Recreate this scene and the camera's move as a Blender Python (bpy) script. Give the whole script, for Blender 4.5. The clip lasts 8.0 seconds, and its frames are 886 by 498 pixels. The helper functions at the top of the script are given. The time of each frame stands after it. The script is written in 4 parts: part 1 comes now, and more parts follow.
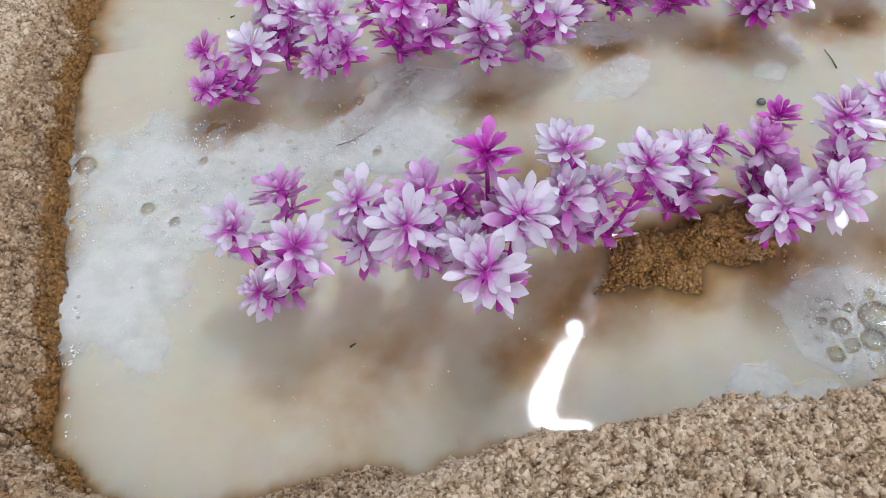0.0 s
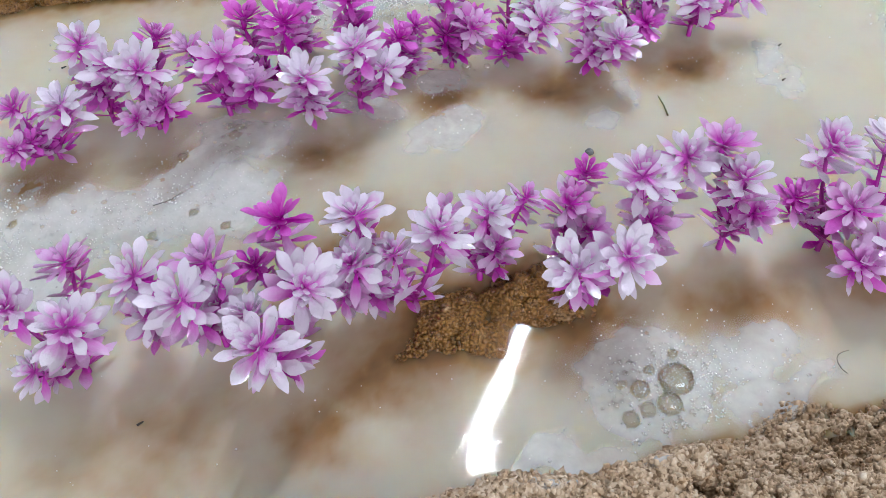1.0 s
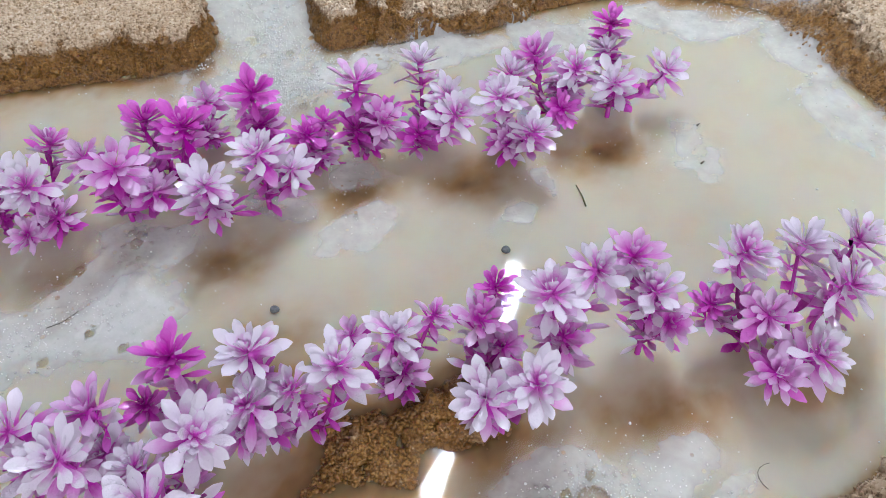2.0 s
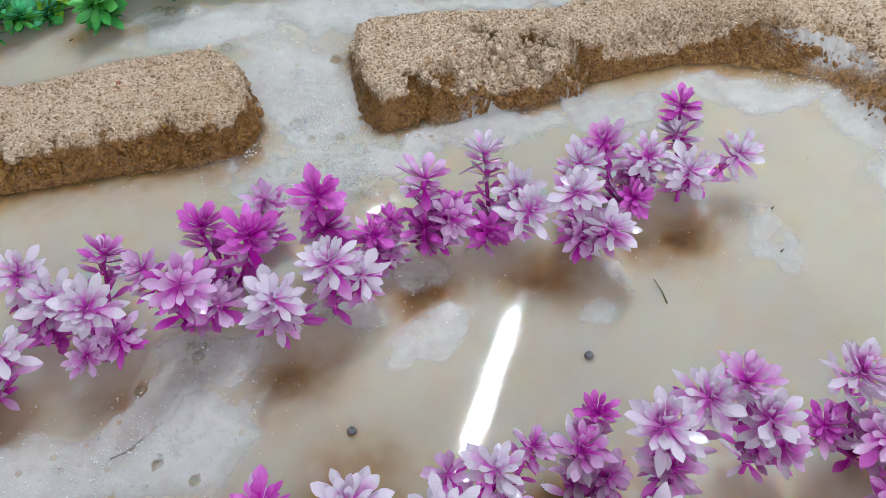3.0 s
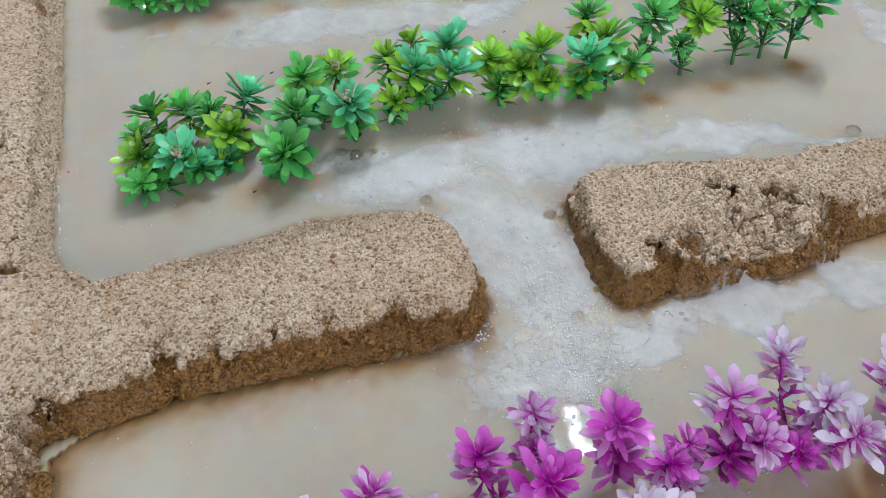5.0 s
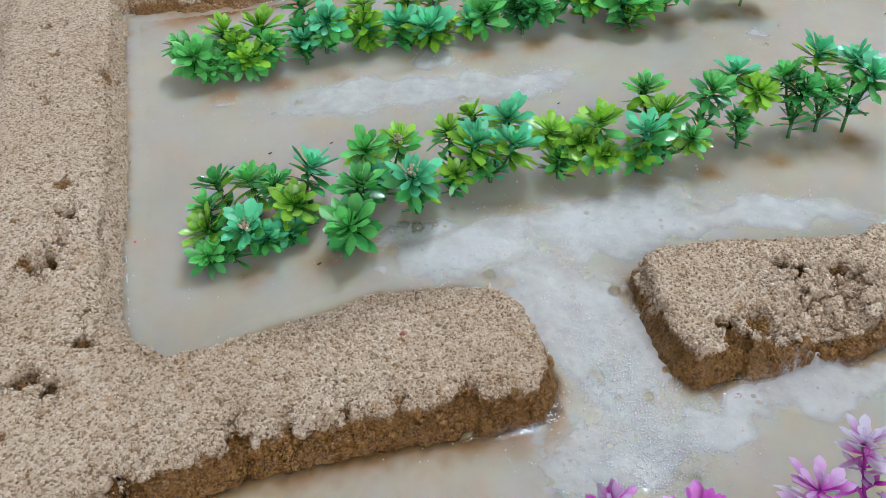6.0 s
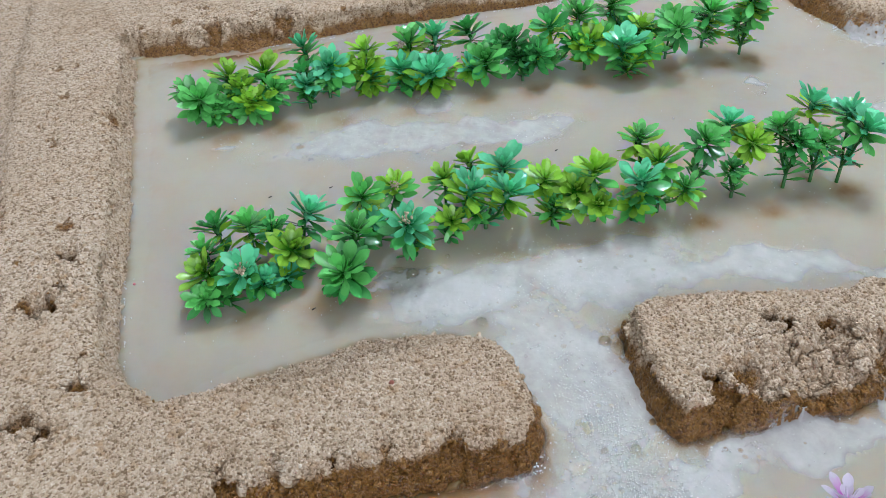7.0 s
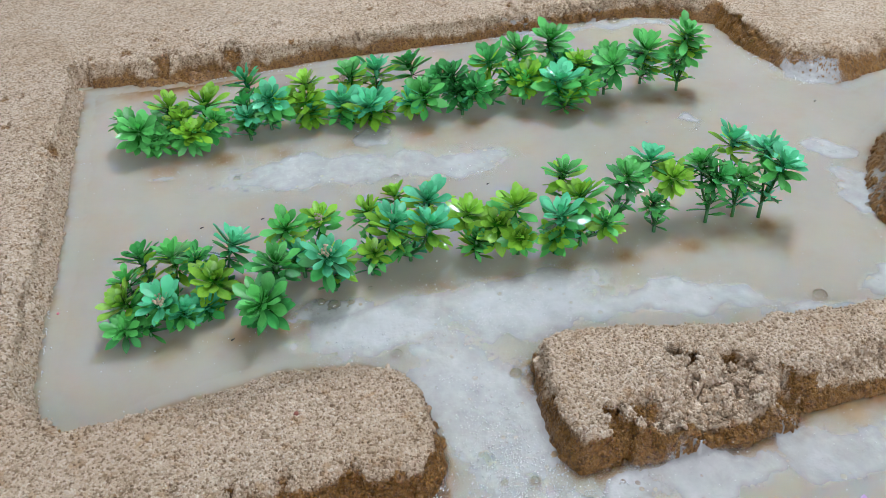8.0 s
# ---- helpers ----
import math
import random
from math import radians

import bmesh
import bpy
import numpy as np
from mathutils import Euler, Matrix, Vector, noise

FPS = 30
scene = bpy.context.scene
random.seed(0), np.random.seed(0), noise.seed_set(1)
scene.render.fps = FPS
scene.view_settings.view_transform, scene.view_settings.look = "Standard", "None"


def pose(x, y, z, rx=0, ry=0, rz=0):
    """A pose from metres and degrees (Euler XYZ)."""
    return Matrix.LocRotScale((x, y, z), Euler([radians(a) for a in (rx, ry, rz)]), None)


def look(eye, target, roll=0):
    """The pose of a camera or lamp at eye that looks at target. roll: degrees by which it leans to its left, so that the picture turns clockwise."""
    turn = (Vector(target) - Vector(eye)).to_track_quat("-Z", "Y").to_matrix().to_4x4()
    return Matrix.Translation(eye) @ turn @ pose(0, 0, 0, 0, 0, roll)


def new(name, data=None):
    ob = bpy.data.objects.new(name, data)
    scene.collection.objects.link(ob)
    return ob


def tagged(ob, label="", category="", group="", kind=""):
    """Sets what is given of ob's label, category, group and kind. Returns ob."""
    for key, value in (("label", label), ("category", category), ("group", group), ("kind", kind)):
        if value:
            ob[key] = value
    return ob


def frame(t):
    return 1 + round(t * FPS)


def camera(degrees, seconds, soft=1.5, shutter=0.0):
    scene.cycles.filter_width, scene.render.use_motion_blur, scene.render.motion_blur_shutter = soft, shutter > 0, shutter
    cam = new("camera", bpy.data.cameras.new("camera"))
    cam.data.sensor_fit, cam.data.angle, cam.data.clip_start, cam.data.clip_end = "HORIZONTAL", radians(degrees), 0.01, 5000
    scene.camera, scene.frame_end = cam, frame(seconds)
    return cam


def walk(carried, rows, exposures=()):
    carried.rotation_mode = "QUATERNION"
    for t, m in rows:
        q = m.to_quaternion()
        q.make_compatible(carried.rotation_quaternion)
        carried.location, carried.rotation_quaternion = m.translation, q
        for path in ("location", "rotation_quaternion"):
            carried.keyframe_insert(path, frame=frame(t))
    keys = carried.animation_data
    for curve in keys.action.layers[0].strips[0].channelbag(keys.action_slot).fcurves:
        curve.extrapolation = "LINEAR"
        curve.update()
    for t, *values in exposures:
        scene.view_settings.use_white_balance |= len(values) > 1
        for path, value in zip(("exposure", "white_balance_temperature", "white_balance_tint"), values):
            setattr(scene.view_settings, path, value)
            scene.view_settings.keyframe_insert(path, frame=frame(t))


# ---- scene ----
cam = camera(55.3, 8.0, soft=0.7)
PATH = [
    (0, (-0.1447, -0.4787, 0.2720), (-0.0870, -0.2287, -0.0348), -1.67),
    (0.5, (-0.1078, -0.4788, 0.2766), (-0.0423, -0.2296, -0.0294), -0.80),
    (1, (-0.0755, -0.4743, 0.2814), (-0.0012, -0.2265, -0.0237), -0.03),
    (1.5, (-0.0497, -0.4625, 0.2857), (0.0321, -0.2139, -0.0168), 0.19),
    (1.7, (-0.0385, -0.4564, 0.2896), (0.0485, -0.2077, -0.0114), 0.52),
    (2.8, (-0.0612, -0.3997, 0.3093), (0.0387, -0.1488, 0.0142), 0.56),
    (3, (-0.0635, -0.3889, 0.3089), (0.0361, -0.1368, 0.0148), 0.33),
    (3.5, (-0.0815, -0.3667, 0.3076), (0.0208, -0.1117, 0.0169), 0.12),
    (4, (-0.1024, -0.3374, 0.3067), (-0.0009, -0.0788, 0.0190), -0.30),
    (4.5, (-0.1291, -0.3061, 0.3072), (-0.0312, -0.0429, 0.0224), -0.89),
    (5, (-0.1374, -0.2632, 0.3222), (-0.0428, 0.0058, 0.0416), -1.36),
    (5.2, (-0.1417, -0.2549, 0.3259), (-0.0487, 0.0164, 0.0471), -1.49),
    (6.3, (-0.1600, -0.2458, 0.3386), (-0.0697, 0.0450, 0.0792), -1.99),
    (6.5, (-0.1601, -0.2472, 0.3405), (-0.0709, 0.0456, 0.0830), -1.99),
    (7, (-0.1458, -0.2481, 0.3468), (-0.0572, 0.0488, 0.0938), -1.87),
    (7.5, (-0.1246, -0.2548, 0.3519), (-0.0329, 0.0459, 0.1046), -1.42),
    (8, (-0.1052, -0.2659, 0.3544), (-0.0098, 0.0369, 0.1111), -0.94),
]
walk(cam, [(t, look(eye, target, roll)) for t, eye, target, roll in PATH], exposures=((0, 0.03, 6500, 10), (2.0, 0.0, 6500, 10), (3.4, -0.15, 6530, 10), (4.5, -0.14, 6500, 10), (5.1, -0.22, 6400, 10), (6.4, -0.19, 6280, 9), (8.0, -0.17, 6230, 9)))
scene.view_settings.exposure = 0.0

# ---- light: a twin tube lamp under the ceiling of a plain white room ----
LAMP = Vector((0.50, 0.75, 1.75))
LAMP_YAW = 51.0
TUBE_POWER = 285.0
FILL_POWER = 54.0

world = bpy.data.worlds.new("world")
scene.world = world
world.use_nodes = True
world.node_tree.nodes["Background"].inputs[0].default_value = (0.02, 0.02, 0.02, 1)


# ---- materials ----
def material(name):
    m = bpy.data.materials.new(name)
    m.use_nodes = True
    nt = m.node_tree
    bsdf = nt.nodes["Principled BSDF"]
    return m, nt, bsdf


def node(nt, kind, **sockets):
    n = nt.nodes.new(kind)
    for key, value in sockets.items():
        n.inputs[key.replace("_", " ")].default_value = value
    return n


def ramp(nt, source, stops):
    n = nt.nodes.new("ShaderNodeValToRGB")
    while len(n.color_ramp.elements) < len(stops):
        n.color_ramp.elements.new(0.5)
    for el, (pos, col) in zip(n.color_ramp.elements, stops):
        el.position, el.color = pos, (*col, 1) if len(col) == 3 else col
    nt.links.new(source, n.inputs[0])
    return n.outputs[0]


def mixed(nt, fac, a, b, blend="MIX"):
    n = nt.nodes.new("ShaderNodeMix")
    n.data_type, n.blend_type = "RGBA", blend
    for value, socket in ((fac, n.inputs[0]), (a, n.inputs[6]), (b, n.inputs[7])):
        if isinstance(value, bpy.types.NodeSocket):
            nt.links.new(value, socket)
        elif socket == n.inputs[0]:
            socket.default_value = value
        else:
            socket.default_value = (*value, 1)
    return n.outputs[2]


def maths(nt, op, a, b=0.0, clamp=False):
    n = nt.nodes.new("ShaderNodeMath")
    n.operation, n.use_clamp = op, clamp
    for value, socket in ((a, n.inputs[0]), (b, n.inputs[1])):
        if isinstance(value, bpy.types.NodeSocket):
            nt.links.new(value, socket)
        else:
            socket.default_value = value
    return n.outputs[0]


def place(nt):
    return nt.nodes.new("ShaderNodeNewGeometry").outputs["Position"]


def noise_at(nt, vec, scale, detail=3.0, rough=0.6):
    n = node(nt, "ShaderNodeTexNoise", Scale=scale, Detail=detail, Roughness=rough)
    nt.links.new(vec, n.inputs["Vector"])
    return n.outputs[0]


def bump(nt, bsdf, height, strength, distance, below=None):
    n = node(nt, "ShaderNodeBump", Strength=strength, Distance=distance)
    nt.links.new(height, n.inputs["Height"])
    if below is not None:
        nt.links.new(below, n.inputs["Normal"])
    nt.links.new(n.outputs[0], bsdf.inputs["Normal"])
    return n.outputs[0]


def sand_material(name, loose=False):
    """Damp sand; loose: the single grains that lie on it, each of its own colour."""
    m, nt, b = material(name)
    p = place(nt)
    cells = node(nt, "ShaderNodeTexVoronoi", Scale=760.0)
    nt.links.new(p, cells.inputs["Vector"])
    split = nt.nodes.new("ShaderNodeSeparateColor")
    nt.links.new(cells.outputs["Color"], split.inputs[0])
    pick_grain = split.outputs[0]
    if loose:
        island = nt.nodes.new("ShaderNodeNewGeometry").outputs["Random Per Island"]
        pick_grain = maths(nt, "ADD", maths(nt, "MULTIPLY", pick_grain, 0.3), maths(nt, "MULTIPLY", island, 0.72))
    else:
        pick_grain = maths(nt, "ADD", maths(nt, "MULTIPLY", pick_grain, 0.8), 0.10)
    grain = ramp(nt, pick_grain, [(0.0, (0.15, 0.09, 0.05)), (0.20, (0.34, 0.235, 0.145)), (0.42, (0.58, 0.44, 0.312)), (0.80, (0.69, 0.552, 0.42)), (1.0, (0.78, 0.69, 0.57))])
    broad = noise_at(nt, p, 18.0, 4.0)
    tint = ramp(nt, broad, [(0.3, (0.86, 0.81, 0.75)), (0.7, (1.0, 1.0, 1.0))])
    spots = ramp(nt, noise_at(nt, p, 150.0, 3.0), [(0.56, (1.0, 1.0, 1.0)), (0.70, (0.84, 0.73, 0.60))])
    dry = mixed(nt, 1.0, mixed(nt, 1.0, grain, tint, "MULTIPLY"), spots, "MULTIPLY")
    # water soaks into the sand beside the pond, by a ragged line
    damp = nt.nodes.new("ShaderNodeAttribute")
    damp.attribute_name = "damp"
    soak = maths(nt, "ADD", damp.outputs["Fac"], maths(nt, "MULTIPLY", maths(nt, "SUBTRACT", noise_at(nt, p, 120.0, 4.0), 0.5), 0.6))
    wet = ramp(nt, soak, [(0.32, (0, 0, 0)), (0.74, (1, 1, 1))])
    # dark enough to paint shade on southern faces and in hollows as well
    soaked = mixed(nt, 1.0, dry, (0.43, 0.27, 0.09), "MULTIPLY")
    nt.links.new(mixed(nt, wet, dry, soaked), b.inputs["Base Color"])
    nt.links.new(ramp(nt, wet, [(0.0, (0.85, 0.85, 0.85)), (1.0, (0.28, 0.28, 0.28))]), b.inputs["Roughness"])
    low = bump(nt, b, noise_at(nt, p, 1500.0, 2.0), 0.3, 0.0004)
    if not loose:
        coarse = node(nt, "ShaderNodeTexVoronoi", Scale=420.0)
        nt.links.new(p, coarse.inputs["Vector"])
        low = bump(nt, b, maths(nt, "SUBTRACT", 1.0, coarse.outputs["Distance"]), 0.4, 0.0011, low)
        bump(nt, b, maths(nt, "SUBTRACT", 1.0, cells.outputs["Distance"]), 0.7, 0.0009, low)
    return m


def water_material():
    """Muddy water: the thinner the layer over the bed, the more of the bed shows through."""
    m, nt, b = material("muddy_water")
    p = place(nt)
    broad = noise_at(nt, p, 9.0, 4.0)
    deep = ramp(nt, broad, [(0.3, (0.455, 0.41, 0.335)), (0.7, (0.51, 0.467, 0.385))])
    # the front pond has a paler colour
    paleness = nt.nodes.new("ShaderNodeAttribute")
    paleness.attribute_name = "paleness"
    deep = mixed(nt, paleness.outputs["Fac"], deep, ramp(nt, broad, [(0.3, (0.53, 0.485, 0.39)), (0.7, (0.58, 0.54, 0.44))]))
    murk = nt.nodes.new("ShaderNodeAttribute")
    murk.attribute_name = "murk"
    stir = maths(nt, "ADD", murk.outputs["Fac"], maths(nt, "MULTIPLY", maths(nt, "SUBTRACT", noise_at(nt, p, 30.0, 4.0), 0.5), 0.35))
    thick = ramp(nt, stir, [(0.56, (0, 0, 0)), (0.985, (1, 1, 1))])
    col = mixed(nt, thick, (0.50, 0.305, 0.145), deep)
    nt.links.new(col, b.inputs["Base Color"])
    b.inputs["Roughness"].default_value = 0.03
    b.inputs["IOR"].default_value = 1.33
    # light spreads in the cloudy water
    b.inputs["Subsurface Weight"].default_value = 0.9
    b.inputs["Subsurface Radius"].default_value = (1.0, 0.52, 0.24)
    b.inputs["Subsurface Scale"].default_value = 0.016
    ripple = noise_at(nt, p, 38.0, 3.0)
    flow = bump(nt, b, ripple, 0.06, 0.002)
    # the stream through the gap is ruffled
    rush = nt.nodes.new("ShaderNodeAttribute")
    rush.attribute_name = "rush"
    flow = bump(nt, b, maths(nt, "MULTIPLY", noise_at(nt, p, 34.0, 1.5), rush.outputs["Fac"]), 0.8, 0.013, flow)
    bump(nt, b, noise_at(nt, p, 320.0, 2.0), 0.05, 0.0006, flow)
    clear = node(nt, "ShaderNodeBsdfTransparent")
    clear.inputs[0].default_value = (0.94, 0.87, 0.74, 1)
    gloss = node(nt, "ShaderNodeBsdfGlossy", Roughness=0.04)
    fres = node(nt, "ShaderNodeFresnel", IOR=1.33)
    film = nt.nodes.new("ShaderNodeMixShader")
    nt.links.new(fres.outputs[0], film.inputs[0])
    nt.links.new(clear.outputs[0], film.inputs[1])
    nt.links.new(gloss.outputs[0], film.inputs[2])
    mix = nt.nodes.new("ShaderNodeMixShader")
    nt.links.new(murk.outputs["Fac"], mix.inputs[0])
    nt.links.new(film.outputs[0], mix.inputs[1])
    nt.links.new(b.outputs[0], mix.inputs[2])
    nt.links.new(mix.outputs[0], nt.nodes["Material Output"].inputs[0])
    return m


def plastic_leaf(name, base, tip, start, end, rough=0.22, through_light=0.30, vary=0.25, soft_light=0.3, dim=0.9):
    """Moulded plastic petal: colour runs from its base to its tip, with fine veins."""
    m, nt, b = material(name)
    along = nt.nodes.new("ShaderNodeAttribute")
    along.attribute_name = "along"
    p = nt.nodes.new("ShaderNodeTexCoord").outputs["Object"]
    rnd = nt.nodes.new("ShaderNodeObjectInfo").outputs["Random"]
    blot = noise_at(nt, p, 3.5, 3.0)
    s = maths(nt, "ADD", along.outputs["Fac"], maths(nt, "MULTIPLY", maths(nt, "SUBTRACT", blot, 0.5), 0.45))
    s = maths(nt, "ADD", s, maths(nt, "MULTIPLY", maths(nt, "SUBTRACT", rnd, 0.5), vary * 2))
    stretch = nt.nodes.new("ShaderNodeMapping")
    stretch.inputs["Scale"].default_value = (0.3, 3.0, 1.0)
    nt.links.new(p, stretch.inputs[0])
    veins = noise_at(nt, stretch.outputs[0], 9.0, 2.0)
    s = maths(nt, "ADD", s, maths(nt, "MULTIPLY", maths(nt, "SUBTRACT", veins, 0.5), 0.22))
    fac = ramp(nt, s, [(start, (0, 0, 0)), (end, (1, 1, 1))])
    col = mixed(nt, fac, base, tip)
    shade = ramp(nt, rnd, [(0.0, (dim, dim, dim)), (1.0, (1, 1, 1))])
    col = mixed(nt, 1.0, col, shade, "MULTIPLY")
    nt.links.new(col, b.inputs["Base Color"])
    b.inputs["Roughness"].default_value = rough
    b.inputs["Specular IOR Level"].default_value = 0.5
    # a film of water
    b.inputs["Subsurface Weight"].default_value = soft_light
    b.inputs["Subsurface Radius"].default_value = (0.0035, 0.0018, 0.003)
    b.inputs["Subsurface Scale"].default_value = 1.0
    b.inputs["Coat Weight"].default_value = 0.9
    b.inputs["Coat Roughness"].default_value = 0.14
    wet = noise_at(nt, p, 11.0, 2.0)
    beads = bump(nt, b, noise_at(nt, p, 34.0, 1.0), 0.4, 0.0006)
    bump(nt, b, maths(nt, "ADD", wet, maths(nt, "MULTIPLY", veins, 0.25)), 0.5, 0.0010, beads)
    thin = node(nt, "ShaderNodeBsdfTranslucent")
    nt.links.new(col, thin.inputs[0])
    mix = nt.nodes.new("ShaderNodeMixShader")
    mix.inputs[0].default_value = through_light
    nt.links.new(b.outputs[0], mix.inputs[1])
    nt.links.new(thin.outputs[0], mix.inputs[2])
    nt.links.new(mix.outputs[0], nt.nodes["Material Output"].inputs[0])
    return m


def plain(name, col, rough=0.5, mottled=0.15, scale=40.0):
    m, nt, b = material(name)
    t = noise_at(nt, place(nt), scale, 3.0)
    dark = tuple(c * (1 - mottled) for c in col)
    nt.links.new(ramp(nt, t, [(0.35, dark), (0.65, col)]), b.inputs["Base Color"])
    b.inputs["Roughness"].default_value = rough
    return m


SAND = sand_material("damp_sand")
GRAIN = sand_material("loose_sand_grains", True)
WATER = water_material()
WALL = plain("white_wall_paint", (0.72, 0.72, 0.71), 0.7, 0.05, 3.0)
FLOOR = plain("cement_floor", (0.40, 0.39, 0.37), 0.6, 0.2, 5.0)
PALE = plastic_leaf("pale_lilac_plastic", (0.92, 0.14, 0.80), (0.97, 0.89, 0.99), 0.12, 0.64, through_light=0.36, vary=0.24, soft_light=0.15)
LILAC = plastic_leaf("lilac_plastic", (0.86, 0.05, 0.72), (0.955, 0.68, 0.95), 0.15, 0.85, through_light=0.36, vary=0.28, soft_light=0.15)
MAGENTA = plastic_leaf("magenta_plastic", (0.72, 0.008, 0.56), (0.91, 0.21, 0.82), 0.25, 1.05, through_light=0.26, vary=0.30, soft_light=0.1)
MAGENTA_STEM = plain("magenta_stem_plastic", (0.50, 0.035, 0.38), 0.25)
GREEN = plastic_leaf("green_plastic", (0.018, 0.21, 0.010), (0.20, 0.80, 0.18), 0.05, 0.72, through_light=0.18, soft_light=0.0, dim=0.7)
LIME = plastic_leaf("lime_plastic", (0.035, 0.26, 0.006), (0.42, 0.84, 0.07), 0.05, 0.72, through_light=0.18, soft_light=0.0, dim=0.7)
TEAL = plastic_leaf("teal_plastic", (0.012, 0.26, 0.06), (0.18, 0.84, 0.42), 0.05, 0.72, through_light=0.18, soft_light=0.0, dim=0.75)
DEEP = plastic_leaf("dark_green_plastic", (0.010, 0.14, 0.012), (0.11, 0.60, 0.14), 0.05, 0.78, through_light=0.18, soft_light=0.0, dim=0.6)
GREEN_STEM = plain("green_stem_plastic", (0.025, 0.15, 0.025), 0.3)


# ---- helpers ----
def mesh_of(name, bm, mat, smooth=True):
    me = bpy.data.meshes.new(name)
    bm.to_mesh(me)
    bm.free()
    me.materials.append(mat)
    if smooth:
        me.polygons.foreach_set("use_smooth", [True] * len(me.polygons))
    return me


def part(name, me, parent, m=None, label=""):
    ob = new(name, me)
    ob.parent = parent
    if m is not None:
        ob.matrix_basis = m
    return tagged(ob, label) if label else ob


def box(bm, lo, hi):
    made = bmesh.ops.create_cube(bm, size=1.0)["verts"]
    size, mid = Vector(hi) - Vector(lo), (Vector(hi) + Vector(lo)) / 2
    for v in made:
        v.co = Vector((v.co.x * size.x, v.co.y * size.y, v.co.z * size.z)) + mid
    return made


def noise2(x, y, scale, seed, octaves=3):
    """Smooth value noise on arrays, about -1 to 1."""
    rng = np.random.RandomState(seed)
    table = rng.rand(256, 256) * 2 - 1
    total, amp, norm = 0.0, 1.0, 0.0
    for _ in range(octaves):
        u, v = x * scale, y * scale
        i, j = np.floor(u).astype(int), np.floor(v).astype(int)
        f, g = u - i, v - j
        f, g = f * f * (3 - 2 * f), g * g * (3 - 2 * g)
        a, b = table[i % 256, j % 256], table[(i + 1) % 256, j % 256]
        c, d = table[i % 256, (j + 1) % 256], table[(i + 1) % 256, (j + 1) % 256]
        total = total + amp * ((a * (1 - f) + b * f) * (1 - g) + (c * (1 - f) + d * f) * g)
        norm, amp, scale = norm + amp, amp * 0.5, scale * 2.03
    return total / norm


def clumps(x, y, cell, seed):
    """Distance to the nearest of scattered clump centres, in cells: 0 at a centre, near 1 in the cracks between."""
    table = np.random.RandomState(seed).rand(64, 64, 2)
    u, v = x / cell, y / cell
    i, j = np.floor(u).astype(int), np.floor(v).astype(int)
    best = np.full(x.shape, 9.0)
    for di in (-1, 0, 1):
        for dj in (-1, 0, 1):
            at = table[(i + di) % 64, (j + dj) % 64]
            best = np.minimum(best, (i + di + at[..., 0] - u) ** 2 + (j + dj + at[..., 1] - v) ** 2)
    return np.sqrt(best)


def lumps(x, y, cell, seed):
    """Rounded clots with narrow clefts between them, 0 to 1."""
    return np.sqrt(np.clip(1 - (clumps(x, y, cell, seed) / 0.78) ** 2, 0, 1))


# ---- the lie of the sand, in centimetres: the pond's edge and the width of the bank's slope along it ----
SHORE_WEST = [(-24.8, -31, 1.9), (-24.8, -20, 1.9), (-24.6, -12.5, 1.7), (-24, -6, 1.4), (-23.4, -1.6, .8), (-22.2, -.8, .8)]
SHORE_DIKE = [(-18.6, -.5, .9), (-14.6, -.7, .9), (-10.4, -1.1, .9), (-6.2, -1.9, .9), (-3.6, -2.0, .9), (-2.4, -.6, .8), (-1.9, 1.5, .8), (-1.9, 4, .8),
              (-2.3, 6.3, 1.5), (-4.2, 8.4, 4), (-9, 9.3, 4.5), (-11.7, 9.0, 4.5), (-14.2, 8.7, 3.8), (-16.2, 8.6, 2.6), (-18.3, 8.0, 1.6), (-20.4, 7.3, 1.0), (-22.4, 9.5, .7)]
SHORE_NORTH = [(-22.8, 12, 1.1), (-22.4, 19, 1.2), (-21.9, 23, 1.2), (-21.3, 33, 1.2), (-21, 40, 1.1), (-20.6, 51.3, .7), (-12.5, 50, .7), (-2.4, 49.6, .7),
               (2, 50, .7), (9, 49.6, .7), (16.3, 49.2, .9), (26, 50, .9), (34, 49.5, .9), (39, 47.5, 1), (41.7, 44.8, 1), (41.4, 38.5, 1.2)]
SHORE_EAST = [(41.9, 33.4, 2), (45, 29, 2.6), (50, 30, 2.6), (56, 32, 2), (57, 25, 2), (46, 22.5, 2), (40, 19, 1.4), (37.6, 16.5, 1.2), (34.2, 12, 1.2),
              (33.5, 7, 1), (31.5, 2.9, .9), (27.4, 1.9, .7), (23, 2.5, .7), (18.7, 3.4, .7), (17.4, 2.8, .7), (11, 4.8, .7), (6.5, 5.8, .7), (4.7, 5.2, .7)]
SHORE_DIKE_EAST = [(3.9, 2.5, .7), (3.6, -1.5, .7), (4, -2.9, .8), (7, -3.1, .8), (11.6, -3.6, .8), (16.2, -4, .9), (17.5, -3, 1.6), (22.7, -3.2, 2.4),
                   (25.4, -3.9, 3.4), (29, -6, 4.5), (31, -8, 4.5), (31, -13, 3), (31.5, -17, 1.5), (31.5, -25, 1.5), (30, -31, 1.5), (25, -34.5, 1.5)]
